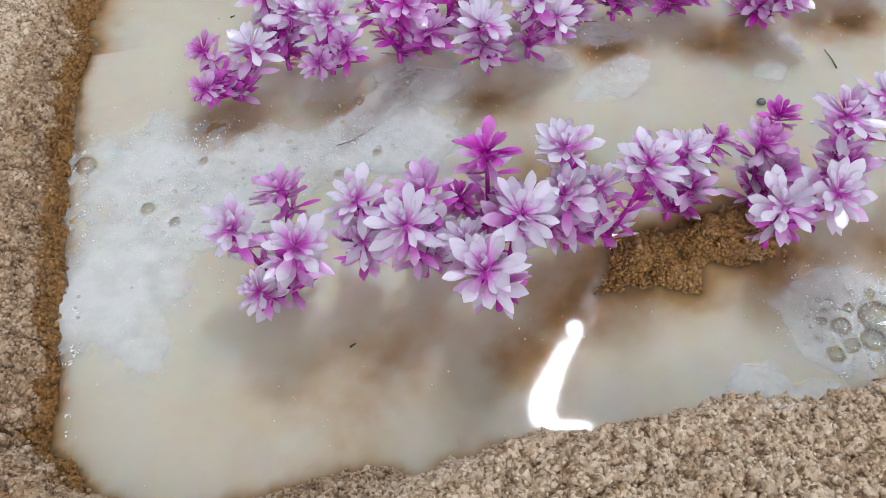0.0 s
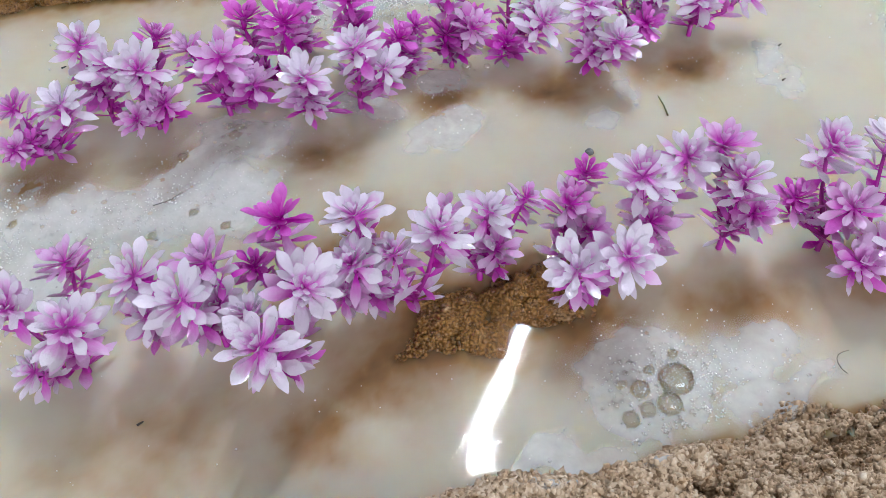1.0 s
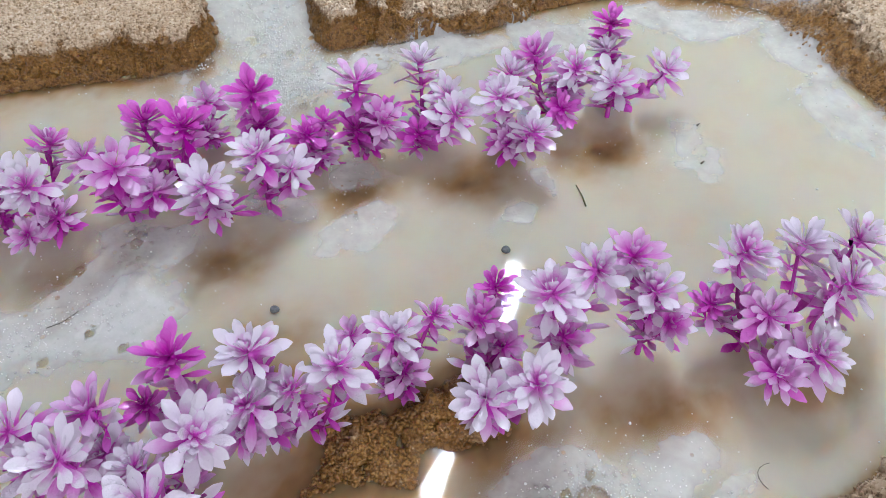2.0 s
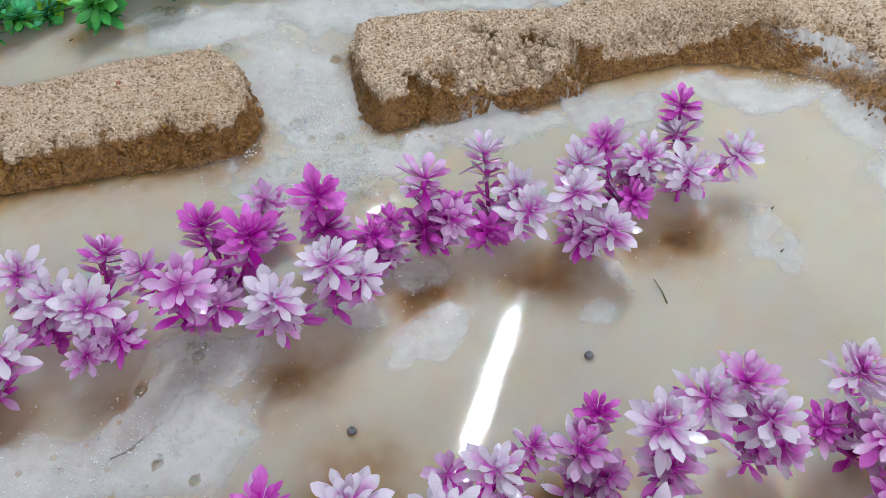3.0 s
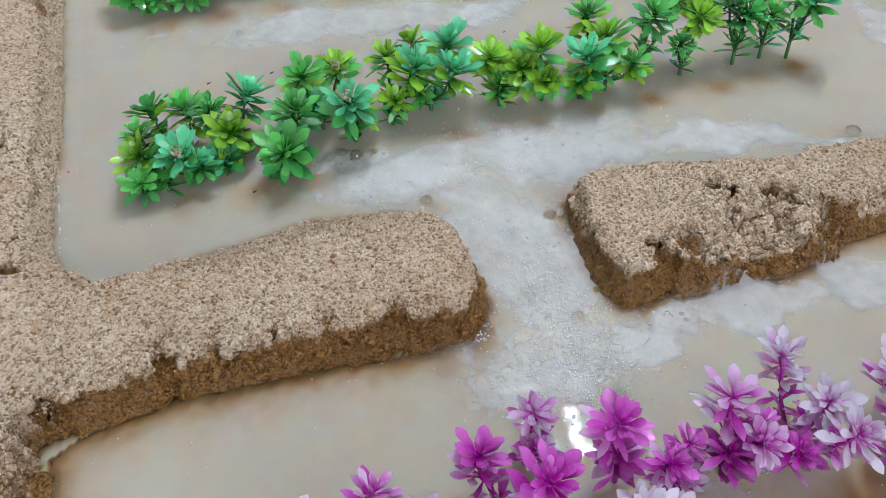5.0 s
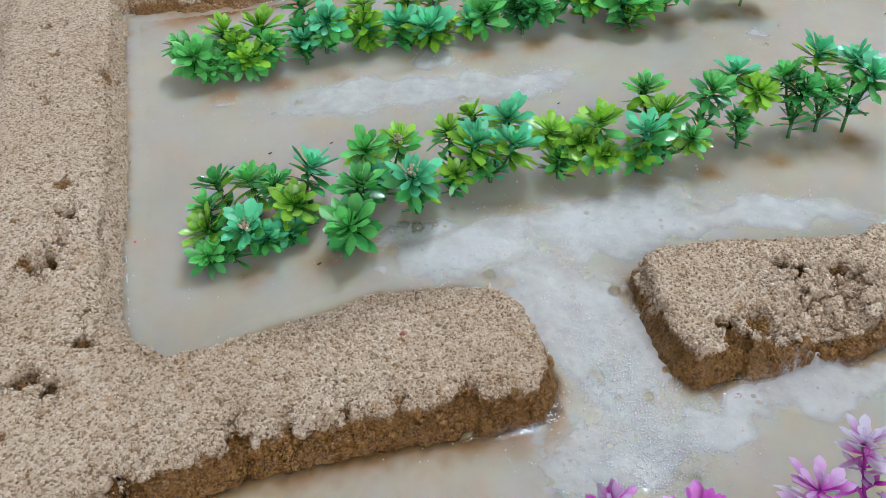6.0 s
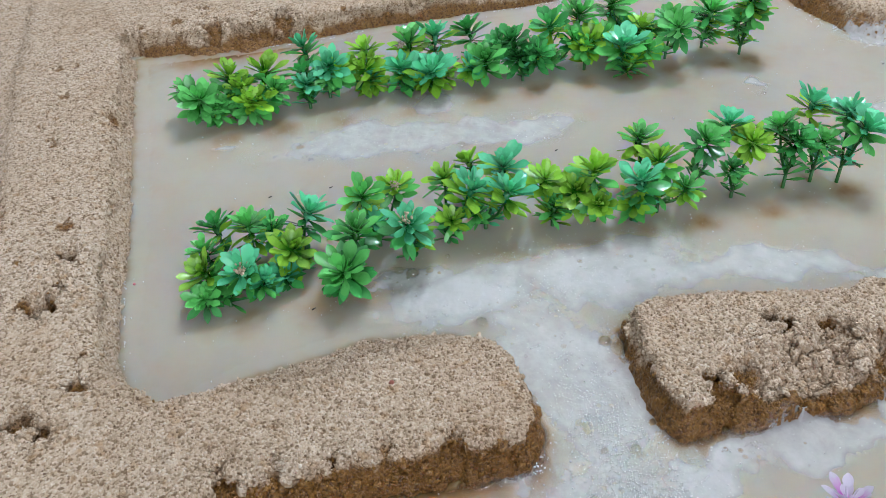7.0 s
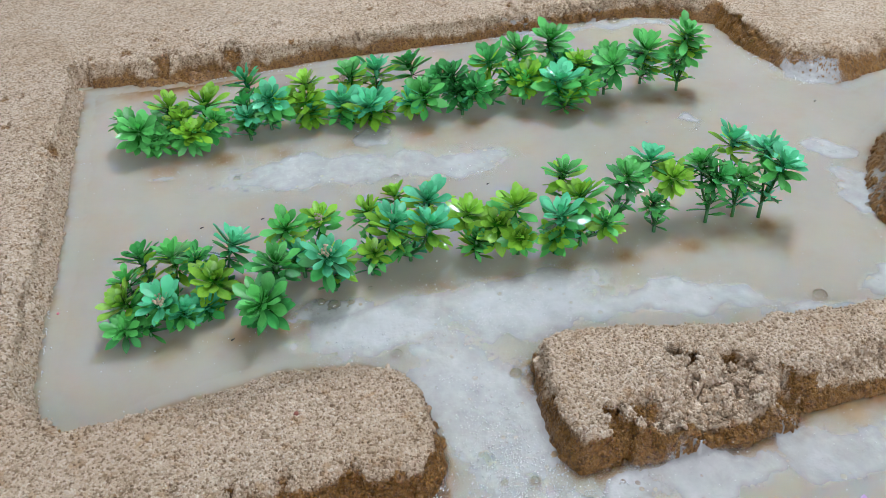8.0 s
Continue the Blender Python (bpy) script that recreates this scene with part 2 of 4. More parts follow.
SHORE_SOUTH = [(19, -35.5, 1), (16, -36.3, .8), (13.3, -36.7, .8), (12.5, -36.7, 4), (9.8, -36.4, 4.5), (6.5, -36.4, 4), (4.7, -36.2, .9), (.7, -36.6, .7),
               (-2.2, -35.7, .7), (-6.4, -35.6, .8), (-9.4, -35.2, .9), (-12.7, -35.5, 1.2), (-14.5, -34.8, 3), (-18, -34.9, 3.5), (-21, -34.8, 2), (-23.5, -33.5, 1)]
SHORE = np.array(SHORE_WEST + SHORE_DIKE + SHORE_NORTH + SHORE_EAST + SHORE_DIKE_EAST + SHORE_SOUTH)


def shore(x, y):
    """Distance from the pond's edge in cm (positive on the sand) and the slope's width there."""
    best = np.full(x.shape, 1e9)
    wsum, wgt = np.zeros(x.shape), np.zeros(x.shape)
    inside = np.zeros(x.shape, bool)
    n = len(SHORE)
    for k in range(n):
        (ax, ay, aw), (bx, by, bw) = SHORE[k], SHORE[(k + 1) % n]
        dx, dy = bx - ax, by - ay
        t = np.clip(((x - ax) * dx + (y - ay) * dy) / (dx * dx + dy * dy), 0, 1)
        d2 = (x - ax - t * dx) ** 2 + (y - ay - t * dy) ** 2
        best = np.minimum(best, d2)
        g = 1 / (d2 + 0.2) ** 2
        wsum, wgt = wsum + g * (aw + t * (bw - aw)), wgt + g
        if ay != by:
            inside ^= ((ay > y) != (by > y)) & (x < ax + (y - ay) * dx / dy)
    return np.where(inside, -1, 1) * np.sqrt(best), wsum / wgt


def bump_at(x, y, cx, cy, rx, ry, turn=0.0):
    c, s = math.cos(math.radians(turn)), math.sin(math.radians(turn))
    u, v = (x - cx) * c + (y - cy) * s, -(x - cx) * s + (y - cy) * c
    return np.exp(-((u / rx) ** 2 + (v / ry) ** 2))


rubble = random.Random(31)
# small crumbled pits strewn over the banks: x, y, radius, depth
STREWN = [(rubble.uniform(-22, 38), rubble.uniform(50.6, 57), rubble.uniform(.25, .7), rubble.uniform(.15, .4)) for _ in range(26)]
STREWN += [(rubble.uniform(-30, -23.2), rubble.uniform(-6, 50), rubble.uniform(.25, .6), rubble.uniform(.12, .35)) for _ in range(24)]
STREWN += [(rubble.uniform(-20, 30), rubble.uniform(-41, -37.5), rubble.uniform(.25, .55), rubble.uniform(.25, .5)) for _ in range(16)]
HOLLOWS = ((11.9, 1.6, .55, 1.0), (12.5, 1.1, .5, .9), (8.4, -1.2, .7, .8), (6.6, -1.6, .9, 1.0), (16.6, -2.2, .8, 1.1), (14.6, .6, .5, .8), (-12.9, .3, .6, .5), (-15.7, .6, .5, .45), (-10.4, .2, .45, .45))
PITS = ((-7.2, -.9, .8, .8), (-18, .6, .9, .8), (-25.0, 20.1, .7, .9), (-26.2, 16.0, .9, 1.0), (-25.6, 17.6, .7, .7), (-22.1, 37.4, .7, .7), (-27.2, 7.6, .8, .8), (-26.0, 6.2, .7, .7),
        (-24.6, 9.0, .6, .5), (-23.4, -1.2, 1.1, 1.6), (-20.6, 51.4, .9, 1.1), (-13, 51.3, 1.3, .7), (-7, 50.9, 1.4, .8), (11, -38.4, 1.2, .9), (5, -38.5, 1.0, .8), (14.6, -37.9, 1.2, .8))
MOUNDS = ((-13.5, -30.2, 5.4, 3.2, 1.6), (-7.8, -31.4, 2.8, 2.2, 1.75), (-.9, -28.2, 5.2, 3.2, 2.5), (2.0, -27.6, 4.0, 3.0, 2.6), (-4.2, -29.2, 3.8, 3.0, 2.0), (3.6, -30.0, 3.6, 2.8, 2.05), (10, -30.8, 5, 2.8, 1.8),
          (17, -31, 4, 2.6, 1.75), (-17.5, -15.2, 4, 2.4, 1.8), (-11.5, -16.2, 3.4, 2.6, 1.9), (-4.6, -16.8, 3.4, 2.0, 1.85), (2.2, -14.5, 3.0, 2.4, 1.9), (8.4, -15.6, 3.2, 2.2, 1.9))
SHOALS_AND_SHADE = ((9.6, -34.6, 3.4, 1.1, 1.3), (15.5, -15.8, 3.8, 2.2, 1.85), (-4.0, -23.0, 4.2, 2.8, 1.85), (-12, 49, 8, 1.4, 1.7))
# mud rises at the green plants' feet, added to brown their cast shade
SHOALS_AND_SHADE += tuple((x, 13.4 - 0.02 * x, rubble.uniform(1.4, 2.4), rubble.uniform(1.1, 1.9), rubble.uniform(1.45, 1.85)) for x in (-15.5, -11, -8, -3.5, 1.5, 6, 10.5, 15, 19.5, 23, 26))
SHOALS_AND_SHADE += tuple((x, 35.2 - 0.06 * (x + 15), rubble.uniform(1.4, 2.4), rubble.uniform(1.1, 1.9), rubble.uniform(1.45, 1.85)) for x in (-14, -10, -5, 1, 7, 11, 16, 20, 24, 28, 31))


def relief(x, y):
    """Height of sand and pond bed, in cm."""
    d, w = shore(x, y)
    d = d + 0.28 * noise2(x, y, 0.55, 3) + 0.12 * noise2(x, y, 2.1, 5)
    top = 2.35 + 0.12 * noise2(x, y, 0.12, 7) + 0.05 * noise2(x, y, 0.9, 8)
    # the ground beyond the west bank lies lower
    top = top - 1.1 / (1 + np.exp((x + 29.8 + 0.4 * noise2(x, y, 0.4, 9)) / 0.25))
    # and so does the ground behind the far bank
    far = y - 61.8 - 0.27 * (x + 25)
    top = top - 0.9 / (1 + np.exp(-far / 0.5))
    q = np.clip(d / w, 0, None)
    land = top * q / (1 + q ** 8) ** 0.125
    bed = -2.2 * (1 - np.exp(np.clip(d, None, 0) / np.where((y > -8) & (y < 2) & ((x < -2.6) | (x > 4.6)), 2.2, 0.8)))
    # ridges of mud in which the plants stand, and rises that imitate brown shade
    rise = 0 * x
    for cx, cy, rx, ry, up in MOUNDS + SHOALS_AND_SHADE:
        rise = np.maximum(rise, up * bump_at(x + 0.5 * noise2(x, y, 0.5, 61), y + 0.5 * noise2(x, y, 0.5, 62), cx, cy - 0.4, 1.1 * rx, 1.25 * ry))
    bed = bed + rise + 0.34 * noise2(x, y, 0.55, 12) + 0.16 * noise2(x, y, 2.0, 13)
    bed = bed + np.clip(rise - 2.1, 0, 0.5) * 1.3 * (lumps(x, y, 0.8, 97) - 0.5)
    z = np.where(d > 0, land, bed)
    # crumbled hollows
    broken, cored = 0 * x, 0 * x
    rag = 1 + 0.6 * noise2(x, y, 1.3, 21) + 0.55 * noise2(x, y, 3.3, 22)
    for cx, cy, r, deep in (*HOLLOWS, *PITS, *STREWN):
        k = (np.abs(x - cx) < 3.4 * r) & (np.abs(y - cy) < 3.4 * r) & (d > 0)
        if k.any():
            far2 = (x[k] - cx) ** 2 + (y[k] - cy) ** 2
            gone = np.exp(-(far2 / (r * rag[k]) ** 2) ** 2)
            z[k] -= 1.3 * deep * gone
            cored[k] = np.maximum(cored[k], gone)
            broken[k] = np.maximum(broken[k], np.exp(-far2 / (1.7 * r) ** 2))
    # the slumped, clotted stretch of the eastern dike
    slump = 1 / (1 + np.exp(-9 * np.clip(1 - ((x - 12.6) / 4.4) ** 2 - ((y + 1.5) / 2.5) ** 2 + 0.75 * noise2(x, y, 0.8, 23), -9, 9)))
    slump = np.where(d > 0.1, slump, 0)
    veer = noise2(x, y, 0.8, 25)
    clefts = np.exp(-(noise2(x, y, 0.75, 95, 2) / 0.10) ** 2) * np.clip(0.35 + 1.5 * veer, 0, 1)
    clots = 0.95 * noise2(x, y, 0.6, 24) + 0.45 * (lumps(x + 0.3 * veer, y, 0.7, 96) - 0.7) - 1.8 * clefts
    cored = np.maximum(cored, 0.6 * slump * clefts)
    z = z * (1 - slump) + slump * np.clip(np.minimum(z, 0.45 + 0.38 * (y + 3.7)) + clots, 0.12, 2.6)
    broken = np.maximum(broken, slump)
    # a cleft under the crust along the southern shoulders
    rim = q - 1.05 - 0.35 * noise2(x, y, 0.7, 28)
    cleft = np.exp(-(rim / 0.16) ** 2) * np.clip(0.25 + 1.6 * noise2(x, y, 0.45, 29), 0, 1)
    cleft = np.where((d > 0) & (d < 2.2) & (y < 1.5) & (y > -5) & (x > -21) & (x < 24) & (w < 1.7), cleft, 0)
    z = z - 0.25 * cleft
    broken = np.maximum(broken, 0.8 * cleft)
    cored = np.maximum(cored, 0.5 * cleft)
    rough = np.clip(1.35 - np.abs(q - 0.65), 0.22, 1.0)
    near = ((y < -34) | ((x < -24) & (y < 0))) & (d > 0.2)
    crumble = np.where(d > 0, np.where(near, np.maximum(rough, 0.9), rough), 0.3)
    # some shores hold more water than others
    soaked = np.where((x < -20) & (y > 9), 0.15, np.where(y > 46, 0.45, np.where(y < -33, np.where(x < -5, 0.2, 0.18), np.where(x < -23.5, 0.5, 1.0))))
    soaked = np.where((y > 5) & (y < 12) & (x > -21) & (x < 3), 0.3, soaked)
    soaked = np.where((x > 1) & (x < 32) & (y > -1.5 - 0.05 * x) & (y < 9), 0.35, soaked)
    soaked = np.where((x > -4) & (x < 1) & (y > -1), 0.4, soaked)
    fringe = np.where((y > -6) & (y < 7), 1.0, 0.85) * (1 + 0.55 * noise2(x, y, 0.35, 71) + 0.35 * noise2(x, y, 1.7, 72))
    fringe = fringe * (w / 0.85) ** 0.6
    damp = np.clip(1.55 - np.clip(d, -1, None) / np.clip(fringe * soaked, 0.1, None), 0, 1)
    # hollows and clefts get damp brown that also stands in for their shade
    damp = np.maximum(damp, np.maximum(0.10 * broken, 0.8 * cored))
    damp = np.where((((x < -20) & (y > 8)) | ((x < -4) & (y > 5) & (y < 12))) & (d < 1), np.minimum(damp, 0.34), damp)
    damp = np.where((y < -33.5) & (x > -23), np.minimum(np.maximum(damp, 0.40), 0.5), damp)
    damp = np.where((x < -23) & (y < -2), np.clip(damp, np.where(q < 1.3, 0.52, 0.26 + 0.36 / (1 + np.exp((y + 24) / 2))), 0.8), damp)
    # the dikes' southern faces: wet up to the crust, with their shade painted in
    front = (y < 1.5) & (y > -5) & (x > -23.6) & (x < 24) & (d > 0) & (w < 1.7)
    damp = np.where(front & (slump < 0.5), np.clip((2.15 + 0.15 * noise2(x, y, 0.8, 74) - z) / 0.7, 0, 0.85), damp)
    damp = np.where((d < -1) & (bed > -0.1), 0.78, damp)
    face = np.where(d > 0, np.clip(np.maximum(crumble, broken), 0, 1), 0)
    face = np.where((q < 1.15) & (w < 1.7), 0.45, 1.0) * face
    z = z + np.where(near, 0.5, 0.0) * (lumps(x, y, 0.48, 93) - 0.7)
    z = z + face ** 2 * (0.42 * (lumps(x + 0.15 * noise2(x, y, 3, 26), y, 0.62, 91) - 0.7) + 0.26 * (lumps(x, y, 0.30, 92) - 0.7))
    return z + crumble * (0.14 * noise2(x, y, 1.6, 31, 2) + 0.10 * noise2(x, y, 4.4, 33, 2)), d, damp


def sheet(name, xs, ys, keep, heights, mat, owner, plan=None):
    """One mesh a region from a height grid; owner gives the region of each cell."""
    nx, ny = len(xs), len(ys)
    gx, gy = np.meshgrid(xs, ys, indexing="ij")
    made = {}
    idx = np.arange(nx * ny).reshape(nx, ny)
    quads = np.stack([idx[:-1, :-1], idx[1:, :-1], idx[1:, 1:], idx[:-1, 1:]], -1).reshape(-1, 4)
    cell = keep[:-1, :-1] | keep[1:, :-1] | keep[1:, 1:] | keep[:-1, 1:]
    cell = cell.reshape(-1)
    region = owner(gx[:-1, :-1], gy[:-1, :-1]).reshape(-1)
    co = np.stack([*(plan or (gx, gy)), heights], -1).reshape(-1, 3) / 100.0
    for r in sorted(set(region[cell])):
        q = quads[cell & (region == r)]
        used, inv = np.unique(q, return_inverse=True)
        me = bpy.data.meshes.new(name)
        me.vertices.add(len(used))
        me.vertices.foreach_set("co", co[used].ravel())
        me.loops.add(q.size)
        me.loops.foreach_set("vertex_index", inv.ravel().astype(np.int32))
        me.polygons.add(len(q))
        me.polygons.foreach_set("loop_start", np.arange(0, q.size, 4, dtype=np.int32))
        me.polygons.foreach_set("use_smooth", np.ones(len(q), bool))
        me.update(calc_edges=True)
        me.materials.append(mat)
        made[int(r)] = (me, used)
    return made


# ---- the sand banks and dikes ----
STEP = 0.125
XS, YS = np.arange(-38.0, 58.5, STEP), np.arange(-43.0, 71.0, STEP)
GX, GY = np.meshgrid(XS, YS, indexing="ij")
GZ, GD, GW = relief(GX, GY)
# steep faces are eaten sideways: crust above, ragged hollows below
SLOPE_X, SLOPE_Y = np.gradient(GZ, STEP)
slope = np.hypot(SLOPE_X, SLOPE_Y)
along = GX + GY
steep = np.clip(slope - 0.7, 0, 1) * (GD > 0.05)
push = 0.16 * noise2(along, GZ, 1.1, 41) + 0.20 * (lumps(along, GZ, 0.55, 42) - 0.65) + 0.12 * (lumps(along + 3, GZ, 0.27, 43) - 0.65)
push = push + 0.14 * np.exp(-((GZ - 2.1) / 0.3) ** 2) - np.clip(0.15 + 0.4 * noise2(along, GZ, 0.35, 44), 0, 0.32) * np.exp(-((GZ - 1.5 - 0.3 * noise2(along, GZ, 0.3, 45)) / 0.4) ** 2)
PX, PY = GX - push * steep * SLOPE_X / np.clip(slope, 0.1, None), GY - push * steep * SLOPE_Y / np.clip(slope, 0.1, None)


def sand_owner(x, y):
    r = np.zeros(x.shape, int)
    r[(y > -4.5) & (y < 10.5) & (x > -23.6) & (x < 1)] = 1
    r[(y > -6.5) & (y < 8) & (x > 1) & (x < 31)] = 2
    r[(y > 10.5) & (y <= 47) & (x < 0)] = 3
    r[(y <= 10.5) & (x <= -23.6)] = 3
    r[(y > 47)] = 4
    r[(y <= 47) & (x >= 31)] = 5
    r[(y < -32.5) & (x > -23.6) & (x < 31)] = 6
    r[(r == 0)] = 7
    return r


SAND_NAMES = {1: ("sand_dike", "damp sand dike with a crumbled face and rounded end"), 2: ("sand_dike", "damp sand dike with a crumbled hollowed front"),
              3: ("sand_bank", "flat-topped bank of damp coarse sand"), 4: ("sand_bank", "far bank of damp coarse sand with an undercut edge"),
              5: ("sand_bank", "broken bank of wet sand with foam at its foot"), 6: ("sand_bank", "coarse sand bank sloping into muddy water"),
              7: ("pond_bed", "submerged muddy sand bed of the pond")}
SAND_OB = {}
for r, (me, used) in sheet("sand", XS, YS, GD > -9, GZ, SAND, sand_owner, (PX, PY)).items():
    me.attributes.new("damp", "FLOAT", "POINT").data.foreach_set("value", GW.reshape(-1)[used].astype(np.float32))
    ob = SAND_OB[r] = new(SAND_NAMES[r][0], me)
    tagged(ob, SAND_NAMES[r][1], "sand", kind="structure" if r in (3, 4, 5, 6, 7) else "")

def ball(level):
    b = bmesh.new()
    bmesh.ops.create_icosphere(b, subdivisions=level, radius=1.0)
    shape = np.array([v.co[:] for v in b.verts]), np.array([[v.index for v in f.verts] for f in b.faces])
    b.free()
    return shape


BALLS = {1: ball(1), 2: ball(2)}


def balls(name, centres, radii, mat, squash=0.3, seed=1, level=1, damp=None):
    """Many small uneven lumps in one mesh."""
    g = np.random.RandomState(seed)
    ICO_V, ICO_F = BALLS[level]
    n, k = len(centres), len(ICO_V)
    turn = np.linalg.qr(g.randn(n, 3, 3))[0]
    shape = 1 + squash * g.randn(n, 1, 3).clip(-1.5, 1.5)
    v = np.einsum("nij,nkj->nki", turn, ICO_V[None] * shape * (1 + (0.12 if squash < 0.2 else 0.2) * g.randn(n, k, 1))) * radii[:, None, None] + centres[:, None, :]
    f = (ICO_F[None] + (np.arange(n) * k)[:, None, None]).reshape(-1, 3)
    me = bpy.data.meshes.new(name)
    me.vertices.add(n * k)
    me.vertices.foreach_set("co", v.ravel())
    me.loops.add(f.size)
    me.loops.foreach_set("vertex_index", f.ravel().astype(np.int32))
    me.polygons.add(len(f))
    me.polygons.foreach_set("loop_start", np.arange(0, f.size, 3, dtype=np.int32))
    me.update(calc_edges=True)
    me.materials.append(mat)
    if damp is not None:
        me.attributes.new("damp", "FLOAT", "POINT").data.foreach_set("value", np.repeat(damp, k).astype(np.float32))
    return me


SPOTS = np.stack([PX, PY, GZ], -1)


def strewn(at, reach=1.0):
    """Places on the sand, each somewhere within its cell of the grid."""
    i, j = np.unravel_index(at, GX.shape)
    i, j = np.clip(i, 0, GX.shape[0] - 2), np.clip(j, 0, GX.shape[1] - 2)
    u, v = pick.rand(2, len(at), 1) * reach
    return SPOTS[i, j] + u * (SPOTS[i + 1, j] - SPOTS[i, j]) + v * (SPOTS[i, j + 1] - SPOTS[i, j])


owners = sand_owner(GX, GY)
pick = np.random.RandomState(5)
for r, count in ((1, 13000), (2, 14000), (3, 17000), (4, 9000), (5, 4000), (6, 14000), (7, 2600)):
    want = (owners == r) & (GD > (-0.7 if r == 6 else 0.15)) & (GX > -32.5) & (GY > -42)
    if r == 7:
        want = (owners == r) & (GD < -0.3) & (GZ > -0.12)
    seen = np.where((GX < -29) | (GY > 57) | (GX > 46), 0.35, 1.0) * np.where((r == 3) & (GY < 0), 2.0, 1.0)
    weight = np.where(want, seen * (0.55 + np.clip(slope, 0, 2.0)), 0).ravel()
    at = pick.choice(weight.size, count, p=weight / weight.sum())
    c = strewn(at) + pick.uniform((-.02, -.02, .0), (.02, .02, .055), (count, 3))
    size = 0.042 + 0.030 * pick.rand(count) + 0.06 * pick.rand(count) ** 9
    size = size * np.where((c[:, 1] < -5), 1.3, 1.0)
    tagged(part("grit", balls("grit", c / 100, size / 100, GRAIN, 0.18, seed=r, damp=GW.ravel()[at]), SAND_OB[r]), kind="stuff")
    # coarse crumbs that make the steep faces ragged
    weight = np.where(want & (GZ > 0.15) & (slope < 2.4), 0.01 + np.clip(slope - 0.55, 0, 1.0), 0).ravel()
    many = {1: 3000, 2: 3000, 3: 2400, 4: 2000, 5: 900, 6: 2200, 7: 250}[r]
    at = pick.choice(weight.size, many, p=weight / weight.sum())
    size = 0.05 + 0.06 * pick.rand(many)
    c = strewn(at) - np.outer(0.1 * size, (0, 0, 1))
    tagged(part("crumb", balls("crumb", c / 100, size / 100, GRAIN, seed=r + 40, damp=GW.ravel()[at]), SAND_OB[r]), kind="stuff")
    # crumbled clods on the broken faces
    weight = np.where(want & (GZ > 0.3), np.clip(slope - 0.5, 0, 2.0) ** 1.5 * np.clip(noise2(GX, GY, 0.35, 81) + 0.25, 0, 1) + 0.002, 0).ravel()
    if r == 2:
        weight = weight + (want & (((GX - 12.6) / 4) ** 2 + ((GY + 1.3) / 2.4) ** 2 < 1)).ravel() * 1.2
    if r == 3:
        for px, py, pr, _ in PITS:
            weight = weight + (want & ((GX - px) ** 2 + (GY - py) ** 2 < (2.2 * pr) ** 2)).ravel() * 0.8
    few = {1: 500, 2: 600, 3: 700, 4: 450, 5: 300, 6: 500, 7: 60}[r]
    at = pick.choice(weight.size, few, p=weight / weight.sum())
    size = 0.10 + 0.26 * pick.rand(few) ** 2.2
    c = strewn(at) - np.outer(0.35 * size, (0, 0, 1))
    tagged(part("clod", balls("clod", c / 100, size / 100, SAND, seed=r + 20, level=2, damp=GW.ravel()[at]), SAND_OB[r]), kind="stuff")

# rougher ground round about
CX, CY = np.arange(-75.0, 95.0, 1.0), np.arange(-75.0, 110.0, 1.0)
KX, KY = np.meshgrid(CX, CY, indexing="ij")
KZ = 2.27 - 1.1 * (KX < -30) - 0.9 / (1 + np.exp(-np.clip(KY - 61.8 - 0.27 * (KX + 25), -40, 40) / 0.5)) + 0.12 * noise2(KX, KY, 0.12, 7)
ring = (KX < -37) | (KX > 57) | (KY < -42) | (KY > 70)
for r, (me, _) in sheet("ground", CX, CY, ring & np.roll(ring, 1, 0), KZ, SAND, lambda x, y: np.zeros(x.shape, int)).items():
    tagged(new("ground", me), "loose damp sand round the little fields", "sand", kind="structure")

# ---- the water ----
WX, WY = np.arange(-26.0, 57.0, 0.2), np.arange(-38.0, 53.0, 0.2)
AX, AY = np.meshgrid(WX, WY, indexing="ij")
AZ, AD, _ = relief(AX, AY)
for r, (me, used) in sheet("water", WX, WY, AD < 0.9, 0.09 * np.exp(np.minimum(AD, 0) / 0.35), WATER, lambda x, y: np.zeros(x.shape, int)).items():
    depth = np.clip(-AZ.reshape(-1)[used], 0, None)
    murk = 0.15 + 0.85 * (1 - np.exp(-depth / 0.55))
    murk = np.where(AY.reshape(-1)[used] > 7, 1 - np.where(AD.reshape(-1)[used] > -1.2, 0.3, 0.95) * (1 - murk), murk)
    murk = 1 - (1 - murk) * (1 - 0.5 / (1 + np.exp((AY.reshape(-1)[used] + 33.4 + 0.8 * noise2(AX, AY, 0.4, 73).reshape(-1)[used]) / 0.7)))
    me.attributes.new("murk", "FLOAT", "POINT").data.foreach_set("value", murk.astype(np.float32))
    wx, wy = AX.reshape(-1)[used], AY.reshape(-1)[used]
    rush = np.clip(bump_at(wx, wy, 0.9, 1.0, 3.6, 7.0) + 0.9 * bump_at(wx, wy, 0.2, -5.2, 5.0, 3.2) + 0.5 * bump_at(wx, wy, -2.0, 10.5, 5.0, 2.6), 0, 1)
    me.attributes.new("paleness", "FLOAT", "POINT").data.foreach_set("value", (1 / (1 + np.exp((wy - 2.0) / 2.0))).astype(np.float32))
    me.attributes.new("rush", "FLOAT", "POINT").data.foreach_set("value", rush.astype(np.float32))
    tagged(new("water", me), "shallow muddy water with a pale film", "water", kind="structure")

